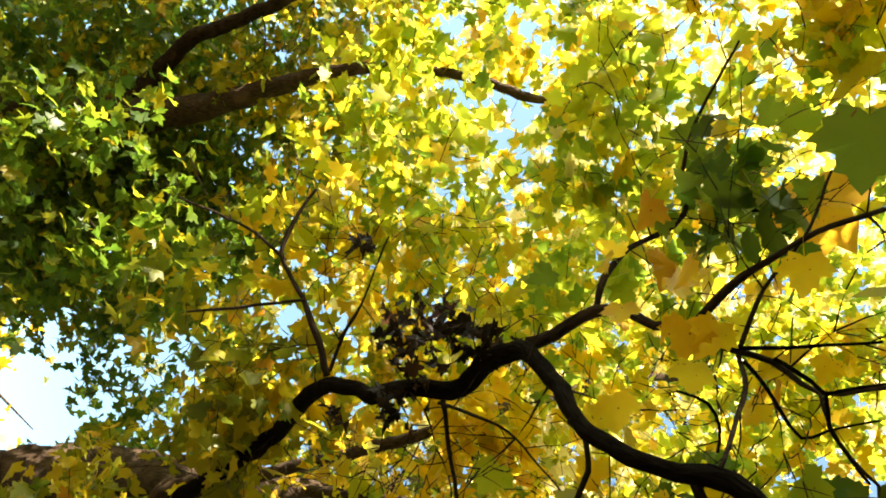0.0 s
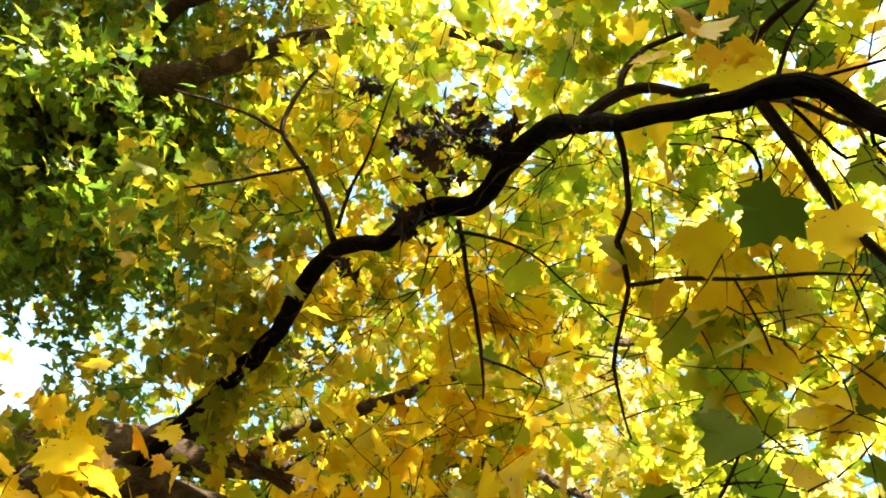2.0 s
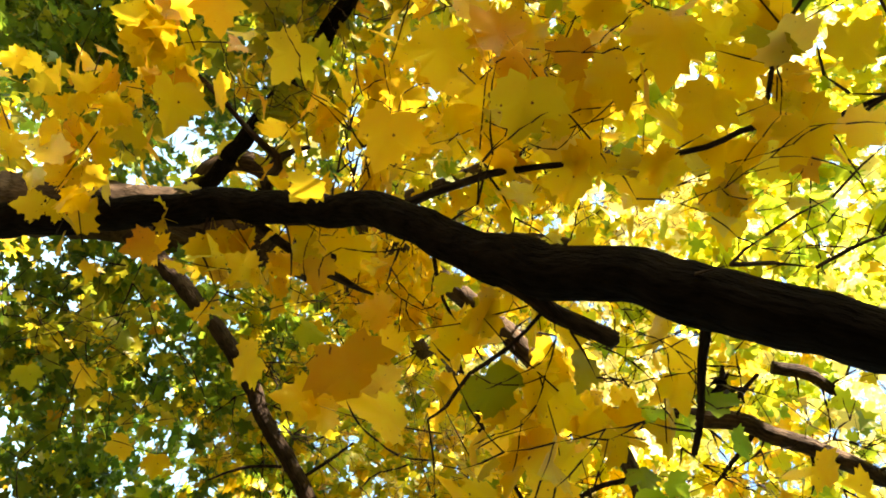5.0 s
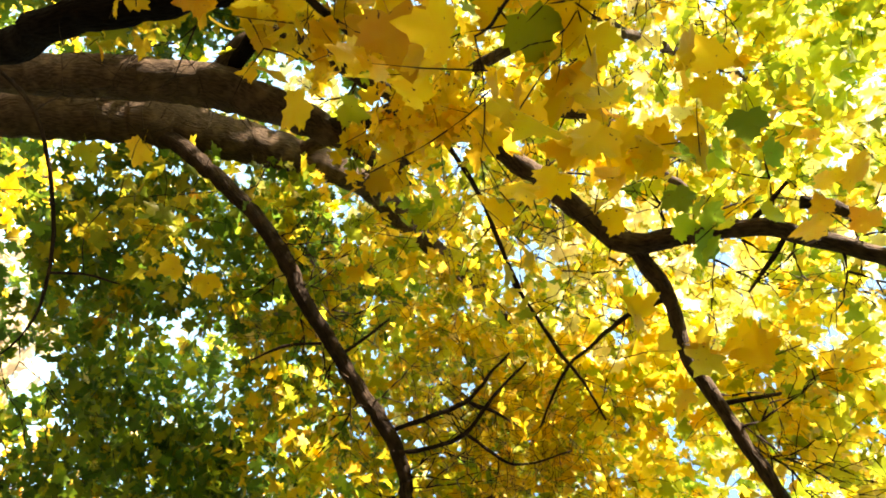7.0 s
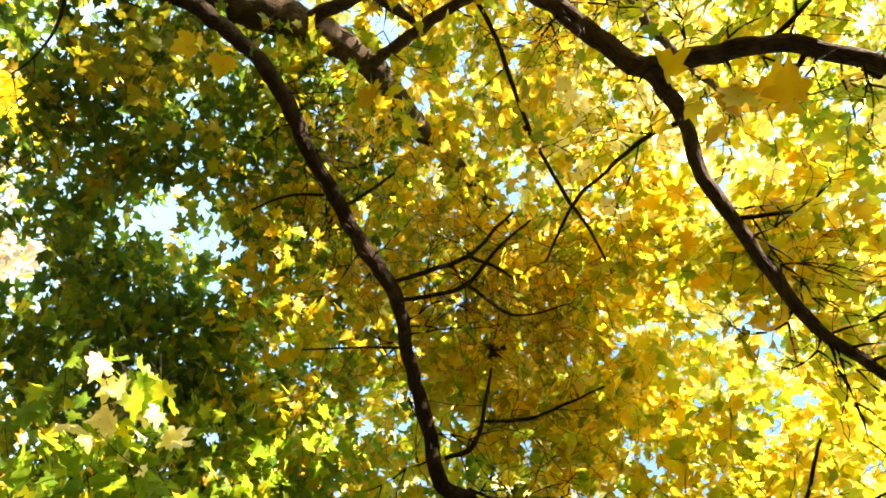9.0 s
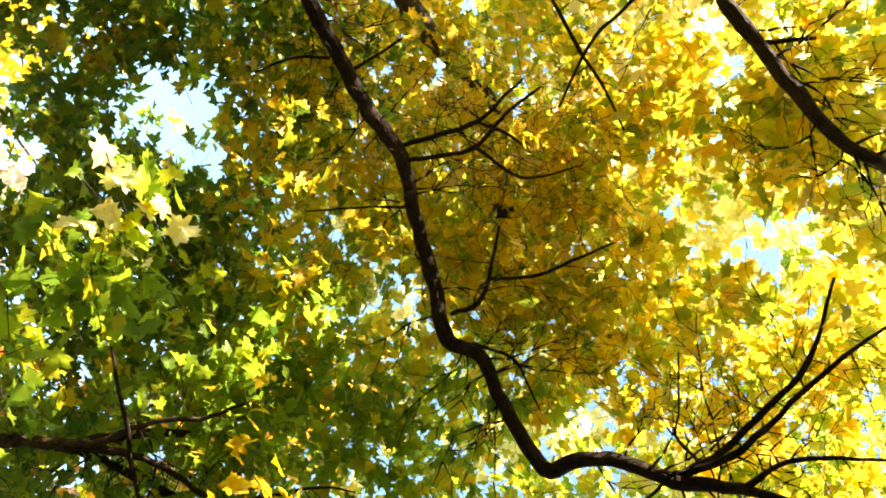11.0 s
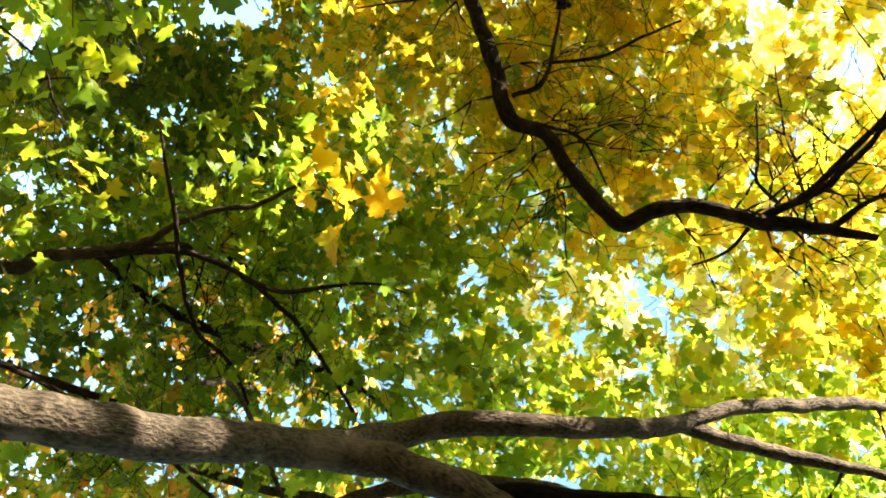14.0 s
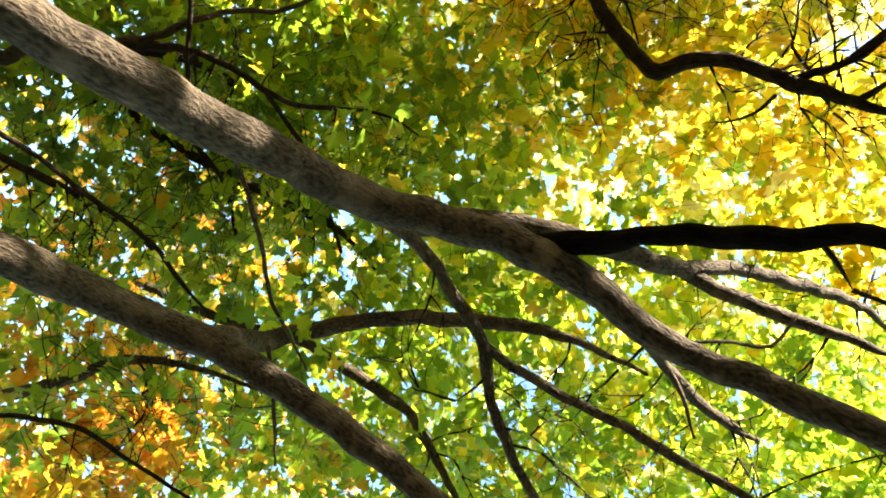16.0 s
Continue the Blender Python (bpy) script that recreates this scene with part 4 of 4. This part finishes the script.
cloud("A", "yg", (3.72, 1.86, 6.69), (1.18, 0.88, 0.92), 492)
cloud("X", "grn", (5.71, 5.46, 4.77), (2.07, 0.94, 2.20), 1142)
cloud("X", "org", (9.25, 7.09, 4.94), (1.24, 1.10, 0.98), 900)
cloud("X", "org", (8.79, 5.05, 6.74), (0.55, 0.83, 0.68), 224)
cloud("X", "yel", (5.79, 2.98, 3.35), (0.18, 0.22, 0.16), 39, 0.085, close=True)
cloud("B", "grn", (6.26, 4.19, 4.80), (1.23, 0.99, 1.03), 560)
cloud("B", "grn", (6.45, 3.45, 5.60), (1.15, 0.75, 0.90), 420)
cloud("B", "lim", (6.90, 2.51, 7.58), (2.15, 1.21, 0.94), 880)
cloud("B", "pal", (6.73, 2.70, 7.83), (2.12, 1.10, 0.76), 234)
cloud("A", "gld", (5.28, 2.50, 7.20), (1.74, 0.83, 1.07), 897)
cloud("B", "grn", (7.85, 4.66, 4.82), (2.19, 1.10, 1.31), 1636)
cloud("B", "grn", (7.70, 1.97, 6.27), (1.45, 1.04, 0.71), 682)
cloud("D", "yg", (-0.10, 3.34, 8.66), (4.45, 1.65, 3.59), 3181, 0.15)
cloud("A", "yg", (1.18, 4.61, 7.86), (2.39, 1.65, 3.08), 734, 0.15)
cloud("C", "yg", (2.89, 4.53, 8.09), (2.74, 1.65, 2.05), 745, 0.15)
cloud("C", "dgn", (3.23, 9.05, 5.67), (2.68, 1.76, 2.49), 1600, 0.15)
cloud("C", "yg", (3.08, 5.20, 7.93), (3.24, 1.21, 3.24), 1082, 0.15)
cloud("C", "dgn", (3.95, 9.71, 5.43), (2.59, 1.38, 3.39), 2045, 0.15)
cloud("C", "yg", (4.84, 4.17, 8.83), (4.68, 1.21, 2.16), 1176, 0.15)
cloud("X", "lim", (6.08, 3.81, 8.94), (4.24, 1.38, 2.12), 1045, 0.15)
cloud("X", "grn", (5.09, 8.63, 5.42), (2.88, 1.21, 3.24), 775, 0.15)
cloud("B", "lim", (7.27, 3.54, 9.41), (4.01, 1.10, 2.55), 1191, 0.15)
cloud("X", "grn", (6.28, 8.39, 6.07), (3.24, 1.21, 2.52), 678, 0.15)
cloud("B", "lim", (8.73, 5.08, 8.02), (6.36, 1.38, 2.12), 3136, 0.15)
cloud("D", "yg", (-0.94, 6.86, 9.08), (2.96, 1.10, 5.70), 1578, 0.2)
cloud("A", "lim", (0.02, 0.94, 5.08), (0.98, 0.44, 1.31), 383, 0.1)
cloud("A", "dgn", (0.88, 0.43, 4.38), (0.34, 0.39, 0.64), 49, 0.1, close=True)
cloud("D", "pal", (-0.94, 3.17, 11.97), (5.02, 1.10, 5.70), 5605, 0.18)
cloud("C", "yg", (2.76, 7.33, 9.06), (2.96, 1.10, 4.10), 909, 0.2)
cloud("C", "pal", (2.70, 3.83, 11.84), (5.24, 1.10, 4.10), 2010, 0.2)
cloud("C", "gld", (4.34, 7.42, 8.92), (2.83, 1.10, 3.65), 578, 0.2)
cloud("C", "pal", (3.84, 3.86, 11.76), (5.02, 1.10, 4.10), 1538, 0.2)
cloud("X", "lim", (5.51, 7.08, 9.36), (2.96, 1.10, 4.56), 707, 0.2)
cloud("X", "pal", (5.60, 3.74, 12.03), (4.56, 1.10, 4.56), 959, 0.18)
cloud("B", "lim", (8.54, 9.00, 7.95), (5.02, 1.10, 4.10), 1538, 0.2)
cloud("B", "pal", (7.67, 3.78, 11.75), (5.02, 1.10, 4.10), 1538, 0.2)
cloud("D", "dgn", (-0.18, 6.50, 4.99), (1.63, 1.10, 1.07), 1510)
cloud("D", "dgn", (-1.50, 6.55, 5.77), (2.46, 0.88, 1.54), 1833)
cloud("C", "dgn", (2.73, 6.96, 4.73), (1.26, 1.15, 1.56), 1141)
cloud("X", "dgn", (6.44, 6.13, 4.47), (1.32, 1.05, 0.86), 382)
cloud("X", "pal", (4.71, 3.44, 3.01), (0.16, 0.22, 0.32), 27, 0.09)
cloud("A", "yel", (2.78, 1.25, 4.24), (0.74, 0.28, 0.16), 15, 0.097, close=True)
cloud("A", "yel", (2.27, 1.39, 3.03), (0.28, 0.22, 0.19), 18, 0.101, close=True)
cloud("B", "grn", (9.17, 3.32, 7.35), (3.99, 1.38, 1.14), 2633)
cloud("X", "org", (9.04, 5.98, 4.50), (1.14, 0.77, 0.75), 420)
cloud("D", "olv", (-1.81, 4.92, 6.41), (1.34, 0.77, 1.16), 1054)
cloud("A", "olv", (1.32, 4.10, 3.75), (0.88, 0.55, 0.34), 250)
cloud("A", "gld", (5.03, 2.18, 7.67), (1.70, 0.83, 1.31), 862)
cloud("A", "gld", (5.18, 2.25, 7.18), (1.57, 0.77, 1.33), 604)
cloud("A", "yg", (0.98, 1.14, 6.25), (1.26, 0.83, 0.87), 318)
cloud("B", "lim", (8.15, 2.71, 8.09), (2.96, 1.10, 1.33), 1335)
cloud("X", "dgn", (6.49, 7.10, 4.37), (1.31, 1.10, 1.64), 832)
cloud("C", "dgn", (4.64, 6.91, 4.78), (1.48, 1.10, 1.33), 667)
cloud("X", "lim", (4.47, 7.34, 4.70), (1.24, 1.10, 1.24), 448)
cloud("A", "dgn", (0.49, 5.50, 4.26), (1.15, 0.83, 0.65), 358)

# unseen crowns added over the path behind, to shut light off limb undersides
cloud("B", "grn", (7.0, -3.6, 4.6), (3.2, 1.0, 3.2), 1700, 0.3)
cloud("A", "yg", (1.0, -3.9, 4.6), (3.0, 1.0, 3.2), 1500, 0.3)

# sprays added up-sun, mostly out of view, to shade near leaves and stems
cloud("A", "yg", (-1.4, -1.0, 5.8), (1.2, 1.0, 1.4), 1050, 0.15)
cloud("A", "yg", (1.9, -0.4, 7.2), (0.8, 0.8, 1.1), 450, 0.15)
cloud("D", "yg", (-4.2, 0.4, 8.8), (2.0, 1.2, 1.7), 800, 0.19)
# added high up to shade the gold crown
cloud("C", "lim", (1.0, 1.6, 9.0), (1.2, 0.7, 2.4), 1300, 0.15)
cloud("A", "yg", (-2.1, 0.4, 6.2), (0.9, 0.9, 1.0), 620, 0.15)

# leaves close over the path: single ones, the rest of them joined
BLADES = []
for k, (v, f) in enumerate(NEAR):
    me = bpy.data.meshes.new("leaf")
    stalk = [(0.012, 0.0, 0.0), (-0.012, 0.0, 0.0), (0.0, 0.0, 0.02), (0.05, -0.62, 0.1)]
    me.from_pydata(v.tolist() + stalk, [], f.tolist() + [tuple(len(v) + i for i in t) for t in ((0, 1, 3), (1, 2, 3), (2, 0, 3))])
    me.polygons.foreach_set("use_smooth", [True] * len(me.polygons))
    BLADES.append(me)
SHEETS = {}
single = {}


def lone_leaf(key, tint, place, tip, face, size):
    """One leaf by itself, hung on the nearest limb or twig."""
    place, tip, face = np.array(place), unit(np.array(tip)), np.array(face)
    if not unshaded(place[None] + tip * size * 0.4, np.array([size]))[0]:
        return
    across = unit(np.cross(tip, face))
    k = int(rng.integers(len(BLADES)))
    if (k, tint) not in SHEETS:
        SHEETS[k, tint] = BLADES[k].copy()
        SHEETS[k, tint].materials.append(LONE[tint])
    ob = new("leaf", SHEETS[k, tint])
    m = Matrix(np.c_[across, tip, np.cross(across, tip)].tolist()).to_4x4()
    ob.matrix_basis = Matrix.Translation(place) @ m @ Matrix.Scale(size, 4)
    limbs = [e for e in LINES[key] if e[0].name.split(".")[0] != "trunk"]
    ob.parent = min(limbs, key=lambda e: np.min(np.sum((e[1][:, :3] - place) ** 2, axis=1)))[0]
    single[key] = single.get(key, 0) + 1


lone_leaf("A", "yel", (-0.13, 0.69, 3.51), (0.89, 0.07, -0.49), (0.66, -1.14, -0.80), 0.098)
lone_leaf("A", "yel", (0.03, 0.60, 3.57), (0.91, 0.31, -0.42), (-0.10, -0.58, 0.05), 0.092)
lone_leaf("A", "yel", (0.02, 0.35, 3.64), (1.14, -0.01, -0.02), (-0.35, -0.30, -0.84), 0.104)
lone_leaf("A", "yel", (0.28, 0.56, 3.46), (0.77, 0.15, 0.13), (0.29, -0.15, -1.09), 0.092)
lone_leaf("A", "grn", (-0.25, 0.17, 3.26), (1.11, 0.13, 0.01), (0.06, 0.18, -1.25), 0.150)
lone_leaf("A", "grn", (0.07, 1.08, 3.69), (0.51, 0.63, -0.31), (0.16, -1.35, -0.56), 0.090)
lone_leaf("A", "yel", (0.36, 0.72, 3.34), (0.97, -0.07, 0.21), (-0.36, -0.72, -0.88), 0.104)
lone_leaf("A", "yg", (0.69, 1.22, 3.60), (1.03, 0.45, -0.54), (0.02, -0.59, -1.07), 0.119)
lone_leaf("A", "yg", (0.53, 0.30, 3.55), (0.47, 0.63, -0.68), (-0.22, -0.92, -0.74), 0.087)
lone_leaf("A", "yel", (0.19, 0.54, 3.59), (1.02, 0.23, -0.54), (0.42, -0.79, -1.24), 0.107)
lone_leaf("A", "grn", (0.64, 0.42, 3.11), (0.74, 0.54, -0.22), (0.05, -0.35, -0.51), 0.115)
lone_leaf("A", "yel", (0.67, 0.34, 3.16), (0.88, -0.06, 0.37), (-0.08, -0.21, -1.51), 0.101)
lone_leaf("A", "yel", (0.66, 0.64, 3.35), (1.20, -0.30, -0.10), (0.04, -0.45, -1.21), 0.119)
lone_leaf("A", "grn", (0.98, 0.27, 3.45), (0.48, 0.63, -0.17), (-0.33, 0.01, -0.80), 0.132)
lone_leaf("A", "yel", (0.42, 0.76, 3.37), (0.51, 0.96, -0.69), (0.32, -0.26, -1.03), 0.069)
lone_leaf("A", "yel", (1.20, 2.44, 2.83), (1.49, 0.68, 0.05), (-0.21, -0.90, -0.27), 0.149)
lone_leaf("A", "yel", (1.29, 2.33, 2.89), (0.53, 0.38, 0.12), (-0.89, -0.94, -0.65), 0.134)
lone_leaf("A", "yel", (1.50, 1.98, 3.04), (1.01, 0.95, -0.46), (-0.54, -1.10, -0.82), 0.157)
lone_leaf("A", "yel", (1.65, 2.19, 2.77), (1.26, -0.10, -0.12), (0.01, -0.82, 0.08), 0.149)
lone_leaf("A", "yel", (1.53, 1.02, 3.44), (0.91, 0.31, -0.29), (-0.44, 0.04, -0.69), 0.122)
lone_leaf("A", "grn", (1.10, 0.59, 3.40), (0.64, 0.42, -0.78), (-0.23, -0.08, -0.24), 0.127)
lone_leaf("A", "yel", (1.59, 1.81, 3.33), (1.01, 0.37, -0.56), (-0.03, -0.44, -0.69), 0.134)
lone_leaf("A", "yel", (1.36, 2.17, 2.89), (0.82, 0.04, 0.09), (-0.23, -0.82, -0.74), 0.128)
lone_leaf("A", "grn", (1.31, 0.84, 3.58), (1.33, -0.08, -0.08), (-0.19, -0.35, -0.71), 0.098)
lone_leaf("A", "yel", (2.04, 0.98, 2.85), (1.14, 0.51, -0.02), (-0.09, -0.42, -0.63), 0.124)
lone_leaf("A", "yel", (1.74, 1.20, 3.02), (1.43, 0.51, 0.23), (0.15, -0.55, -0.59), 0.142)
lone_leaf("A", "yel", (1.60, 1.41, 2.98), (0.80, 0.07, 0.04), (0.29, -0.71, -0.69), 0.136)
lone_leaf("A", "yel", (1.59, 0.97, 3.23), (0.74, -0.13, -0.22), (0.79, -0.53, -0.58), 0.163)
lone_leaf("A", "yel", (2.05, 2.01, 3.29), (1.32, 0.23, -0.07), (0.07, -0.41, -0.64), 0.127)
lone_leaf("A", "yel", (1.89, 1.95, 3.07), (0.79, 0.71, -0.32), (0.03, -1.24, -0.41), 0.102)
lone_leaf("A", "yel", (1.75, 0.89, 3.28), (0.95, 0.37, -0.28), (0.20, -0.54, -0.82), 0.122)
lone_leaf("A", "yg", (2.39, 1.34, 3.07), (0.85, -0.29, 0.30), (-0.23, -0.80, -0.87), 0.136)
lone_leaf("A", "yel", (2.34, 1.67, 2.93), (0.46, -0.12, 0.11), (0.23, -1.29, -0.65), 0.185)
lone_leaf("A", "yg", (2.43, 2.25, 3.11), (0.50, 0.79, -0.35), (-0.67, -0.88, -0.62), 0.142)
lone_leaf("A", "yel", (2.06, 2.46, 3.07), (1.28, 0.05, -0.18), (-0.33, -1.04, -0.57), 0.125)
lone_leaf("A", "yel", (1.82, 0.73, 3.41), (1.02, 0.42, -0.22), (-0.07, -0.21, -0.28), 0.112)
lone_leaf("A", "yel", (1.75, 1.64, 3.06), (1.02, 0.29, -0.03), (0.87, -0.83, -0.49), 0.159)
lone_leaf("A", "grn", (2.52, 1.11, 4.02), (0.90, 0.08, 0.28), (0.21, -0.26, -1.21), 0.117)
lone_leaf("A", "grn", (2.77, 1.30, 3.87), (0.74, -0.25, 0.36), (0.53, -0.14, -0.91), 0.101)
lone_leaf("A", "yg", (2.51, 3.08, 2.76), (1.19, -0.15, 0.10), (0.61, -0.83, -0.49), 0.088)
lone_leaf("A", "yg", (2.51, 2.92, 2.89), (0.84, 0.57, -0.30), (0.19, -0.50, -0.98), 0.106)
lone_leaf("A", "yel", (2.40, 2.06, 3.88), (0.76, 0.33, -0.12), (0.42, -0.74, -0.72), 0.123)
lone_leaf("A", "yg", (2.36, 2.42, 3.44), (0.24, -0.31, 0.22), (0.85, -0.72, -0.35), 0.119)
lone_leaf("A", "yel", (2.62, 2.50, 3.65), (0.25, -0.38, 0.40), (-0.15, -1.10, -0.58), 0.108)
lone_leaf("A", "yg", (2.95, 3.50, 3.35), (0.27, 0.51, -0.64), (-0.07, -0.59, -0.02), 0.112)
lone_leaf("A", "yel", (3.01, 3.40, 3.43), (1.02, 0.02, -0.13), (0.31, -0.77, -0.35), 0.112)

for (key, tint), groups in CLOSE.items():
    a, b, c, d = [np.concatenate(x) for x in zip(*groups)]
    order = rng.permutation(len(a))
    room = 300 - single.get(key, 0)
    share = min(room, int(len(a) * 0.45) + 1)
    for i in order[:share]:
        lone_leaf(key, tint, a[i], b[i], c[i], d[i])
    rest = order[share:]
    if len(rest):
        v, f = spread(a[rest], b[rest], c[rest], d[rest], NEAR)
        part("crown", v.tolist(), f.tolist(), LEAF[tint], TREES[key], WORDS[tint], kind="stuff")

for (key, tint), groups in STUFF.items():
    a, b, c, d = [np.concatenate(x) for x in zip(*groups)]
    v, f = spread(a, b, c, d, FAR)
    part("crown", v.tolist(), f.tolist(), LEAF[tint], TREES[key], WORDS[tint], kind="stuff")

# bare side twigs along every limb, forking in pairs, a little below the leaves they carry
AHEAD = np.array((0.0, 0.62, 0.785))


def side_twig(key, p, w, reach, r, depth):
    for step in range(int(rng.integers(3, 6))):
        q = p + w * reach
        SPRIGS.setdefault(key, []).append((p, q, r))
        if depth < 2 and rng.random() < (0.75, 0.45)[depth]:
            bend = unit(w + rng.choice((-1, 1)) * np.cross(w, AHEAD) * rng.uniform(0.6, 1.3) + rng.normal(size=3) * 0.25)
            side_twig(key, q - w * 0.004, bend, reach * 0.72, r * 0.66, depth + 1)
        p, w, reach, r = q - w * 0.006, unit(w + rng.normal(size=3) * 0.34), reach * rng.uniform(0.8, 1.05), max(0.0022, r * 0.82)


for key, lines in LINES.items():
    for ob, line in lines:
        if line[:, 3].max() > 0.14:
            continue
        run = np.linalg.norm(np.diff(line[:, :3], axis=0), axis=1).sum()
        near = key == "A" and line[:, 2].mean() < 4.1
        for _ in range(int(run * (3.2 if key == "B" else 2.5 if near else 7) + 0.5)):
            i = int(rng.integers(len(line) // 6, len(line)))
            p = line[i, :3]
            if line[i, 3] > (0.032 if key == "B" else 0.06) or (key == "A" and p[1] < 0.5 and p[2] < 3.2):
                continue
            along = unit(line[min(i + 1, len(line) - 1), :3] - line[max(i - 1, 0), :3])
            w = unit(rng.choice((-1, 1)) * np.cross(along, AHEAD) + along * rng.uniform(-0.1, 0.9) + rng.normal(size=3) * 0.3 - 0.2 * AHEAD)
            side_twig(key, p, w, rng.uniform(0.09, 0.19), min(0.0055 if near else 0.010, max(0.003, line[i, 3] * rng.uniform(0.25, 0.5))), 0)

for key, ends in SPRIGS.items():
    vs, fs = [], []
    for a, b, r in ends:
        w = unit(b - a)
        s = unit(np.cross(w, (0.2, 0.5, 0.84))) * r
        o = np.cross(w, s)
        mid = (a + b) / 2 + (o + s) / r * np.linalg.norm(b - a) * 0.03
        k = len(vs)
        vs += [a + s, a - s / 2 + o, a - s / 2 - o, mid + s * 0.8, mid - s * 0.4 + o * 0.8, mid - s * 0.4 - o * 0.8, b]
        fs += [(k, k + 1, k + 4, k + 3), (k + 1, k + 2, k + 5, k + 4), (k + 2, k, k + 3, k + 5), (k + 3, k + 4, k + 6), (k + 4, k + 5, k + 6), (k + 5, k + 3, k + 6)]
    part("sprig", vs, fs, BARK["A"], TREES[key], "fine bare leaf stalks and sprigs", kind="stuff")


# ---- trees standing further off ----
def far_tree(x, y, height, wide, tint, words, count):
    ob = new("tree")
    tagged(ob, words, "tree", "trees round about")
    lean = rng.normal(size=2) * 0.3
    line = curve([(x, y, -0.1, 0.24), (x + lean[0] * 0.3, y + lean[1] * 0.3, height * 0.3, 0.19), (x + lean[0], y + lean[1], height * 0.6, 0.12), (x + lean[0] * 1.5, y + lean[1] * 1.5, height * 0.92, 0.03)], 0.4)
    v, f, uv = tube(line, 9, 0.1)
    part("trunk", v, f, BARK["M"], ob, uvs=uv)
    heart = []
    for k in range(7):
        z = height * rng.uniform(0.3, 0.75)
        a = rng.uniform(0, 2 * math.pi)
        reach = wide * rng.uniform(0.6, 1.0)
        end = np.array((x + math.cos(a) * reach, y + math.sin(a) * reach, z + reach * 0.5))
        mid = np.array((x + math.cos(a) * reach * 0.5, y + math.sin(a) * reach * 0.5, z + reach * 0.15))
        v, f, uv = tube(curve([(x + lean[0] * 0.5, y + lean[1] * 0.5, z - 0.2, 0.07), (*mid, 0.05), (*end, 0.012)], 0.3), 6, 0.1)
        part("limb", v, f, BARK["M"], ob, uvs=uv)
        heart += [end, mid, (mid + end) / 2, end + rng.normal(size=3) * 0.5]
    heart = np.array(heart + [np.array((x, y, height * s)) + rng.normal(size=3) * 0.6 for s in (0.5, 0.62, 0.75, 0.85, 0.95)])
    p = heart[rng.integers(0, len(heart), count)] + unit(rng.normal(size=(count, 3))) * rng.uniform(0, 1, (count, 1)) ** 0.5 * wide * 0.36
    p = p[(clear(p) | (tint == "bei")) & unshaded(p, np.full(len(p), 0.6 if y < 0 else 0.35))]
    n = len(p)
    # larger leaves on the unseen trees at y < 0, to block more light
    v, f = spread(p, rng.normal(size=(n, 3)) - (0, 0, 0.3), unit(np.array((0, 0, 0.7)) + rng.normal(size=(n, 3)) * 0.6), rng.uniform(0.17, 0.32, n) * (1.7 if y < 0 else 1.0), FAR)
    part("crown", v.tolist(), f.tolist(), LEAF[tint], ob, kind="stuff", smooth=False)


GREEN, OLIVE, GOLD, PALE = "tall green tree at the edge of the clearing", "olive-green tree at the edge of the clearing", "tall golden autumn tree at the edge of the clearing", "low pale beige sunlit tree beyond the maples"
# trees at y < 0 are out of view, added to shade ground and limbs
for row in [(-9, 13, 12, 4.2, "olv", OLIVE), (-4.5, 15, 11, 4, "dgn", GREEN), (0.5, 17, 9.5, 3.6, "yel", GOLD), (5, 14.5, 6.6, 2.6, "bei", PALE), (9.5, 12, 12, 4.2, "org", GOLD),
            (14, 9, 12, 4.4, "grn", GREEN), (16, 2, 12, 4.5, "yg", GOLD), (14, -6, 11, 4.2, "grn", GREEN), (9, -5.5, 11, 4.6, "olv", OLIVE), (3.5, -5.5, 11, 4.4, "dgn", GREEN),
            (-2, -5, 11, 4.4, "olv", OLIVE), (-10, -9, 10, 4.4, "yel", GOLD), (-17, 2, 8, 4, "olv", OLIVE), (-20, 7, 9, 4, "dgn", GREEN), (-6, -11, 11, 4, "grn", GREEN), (4, -13, 11, 4, "yel", GOLD)]:
    far_tree(*row, 4000 if row[1] < 0 else 2600 if row[4] == "bei" else 1500)


# ---- withered leaves caught on the dark limb ----
def withered(centre, radii, count, label):
    p = np.array(centre) + unit(rng.normal(size=(count, 3))) * rng.uniform(0.2, 1, (count, 1)) * np.array(radii)
    v, f = spread(p, rng.normal(size=(count, 3)) - (0, 0, 0.6), rng.normal(size=(count, 3)), rng.uniform(0.03, 0.062, count), FAR + CURLED[:1])
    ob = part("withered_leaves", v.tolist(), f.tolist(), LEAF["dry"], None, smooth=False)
    tagged(ob, label, "dead leaves", kind="stuff")


withered((0.29, 1.48, 3.57), (0.17, 0.17, 0.17), 85, "withered brown leaves caught in a dark limb")
withered((0.28, 1.32, 3.64), (0.12, 0.12, 0.12), 36, "withered brown leaves caught in a dark limb")
withered((-0.02, 1.91, 3.68), (0.05, 0.05, 0.05), 10, "a few withered leaves on a bare twig")
withered((0.67, 2.04, 3.65), (0.06, 0.06, 0.06), 9, "withered leaves hanging below a dark limb")
withered((0.53, 1.58, 3.56), (0.1, 0.1, 0.1), 18, "withered brown leaves caught in a dark limb")
withered((4.52, 3.10, 5.27), (0.07, 0.07, 0.07), 14, "small dark clump of withered leaves on a twig")
withered((2.34, 0.80, 3.05), (0.012, 0.012, 0.012), 4, "a curled brown leaf on a short twig")
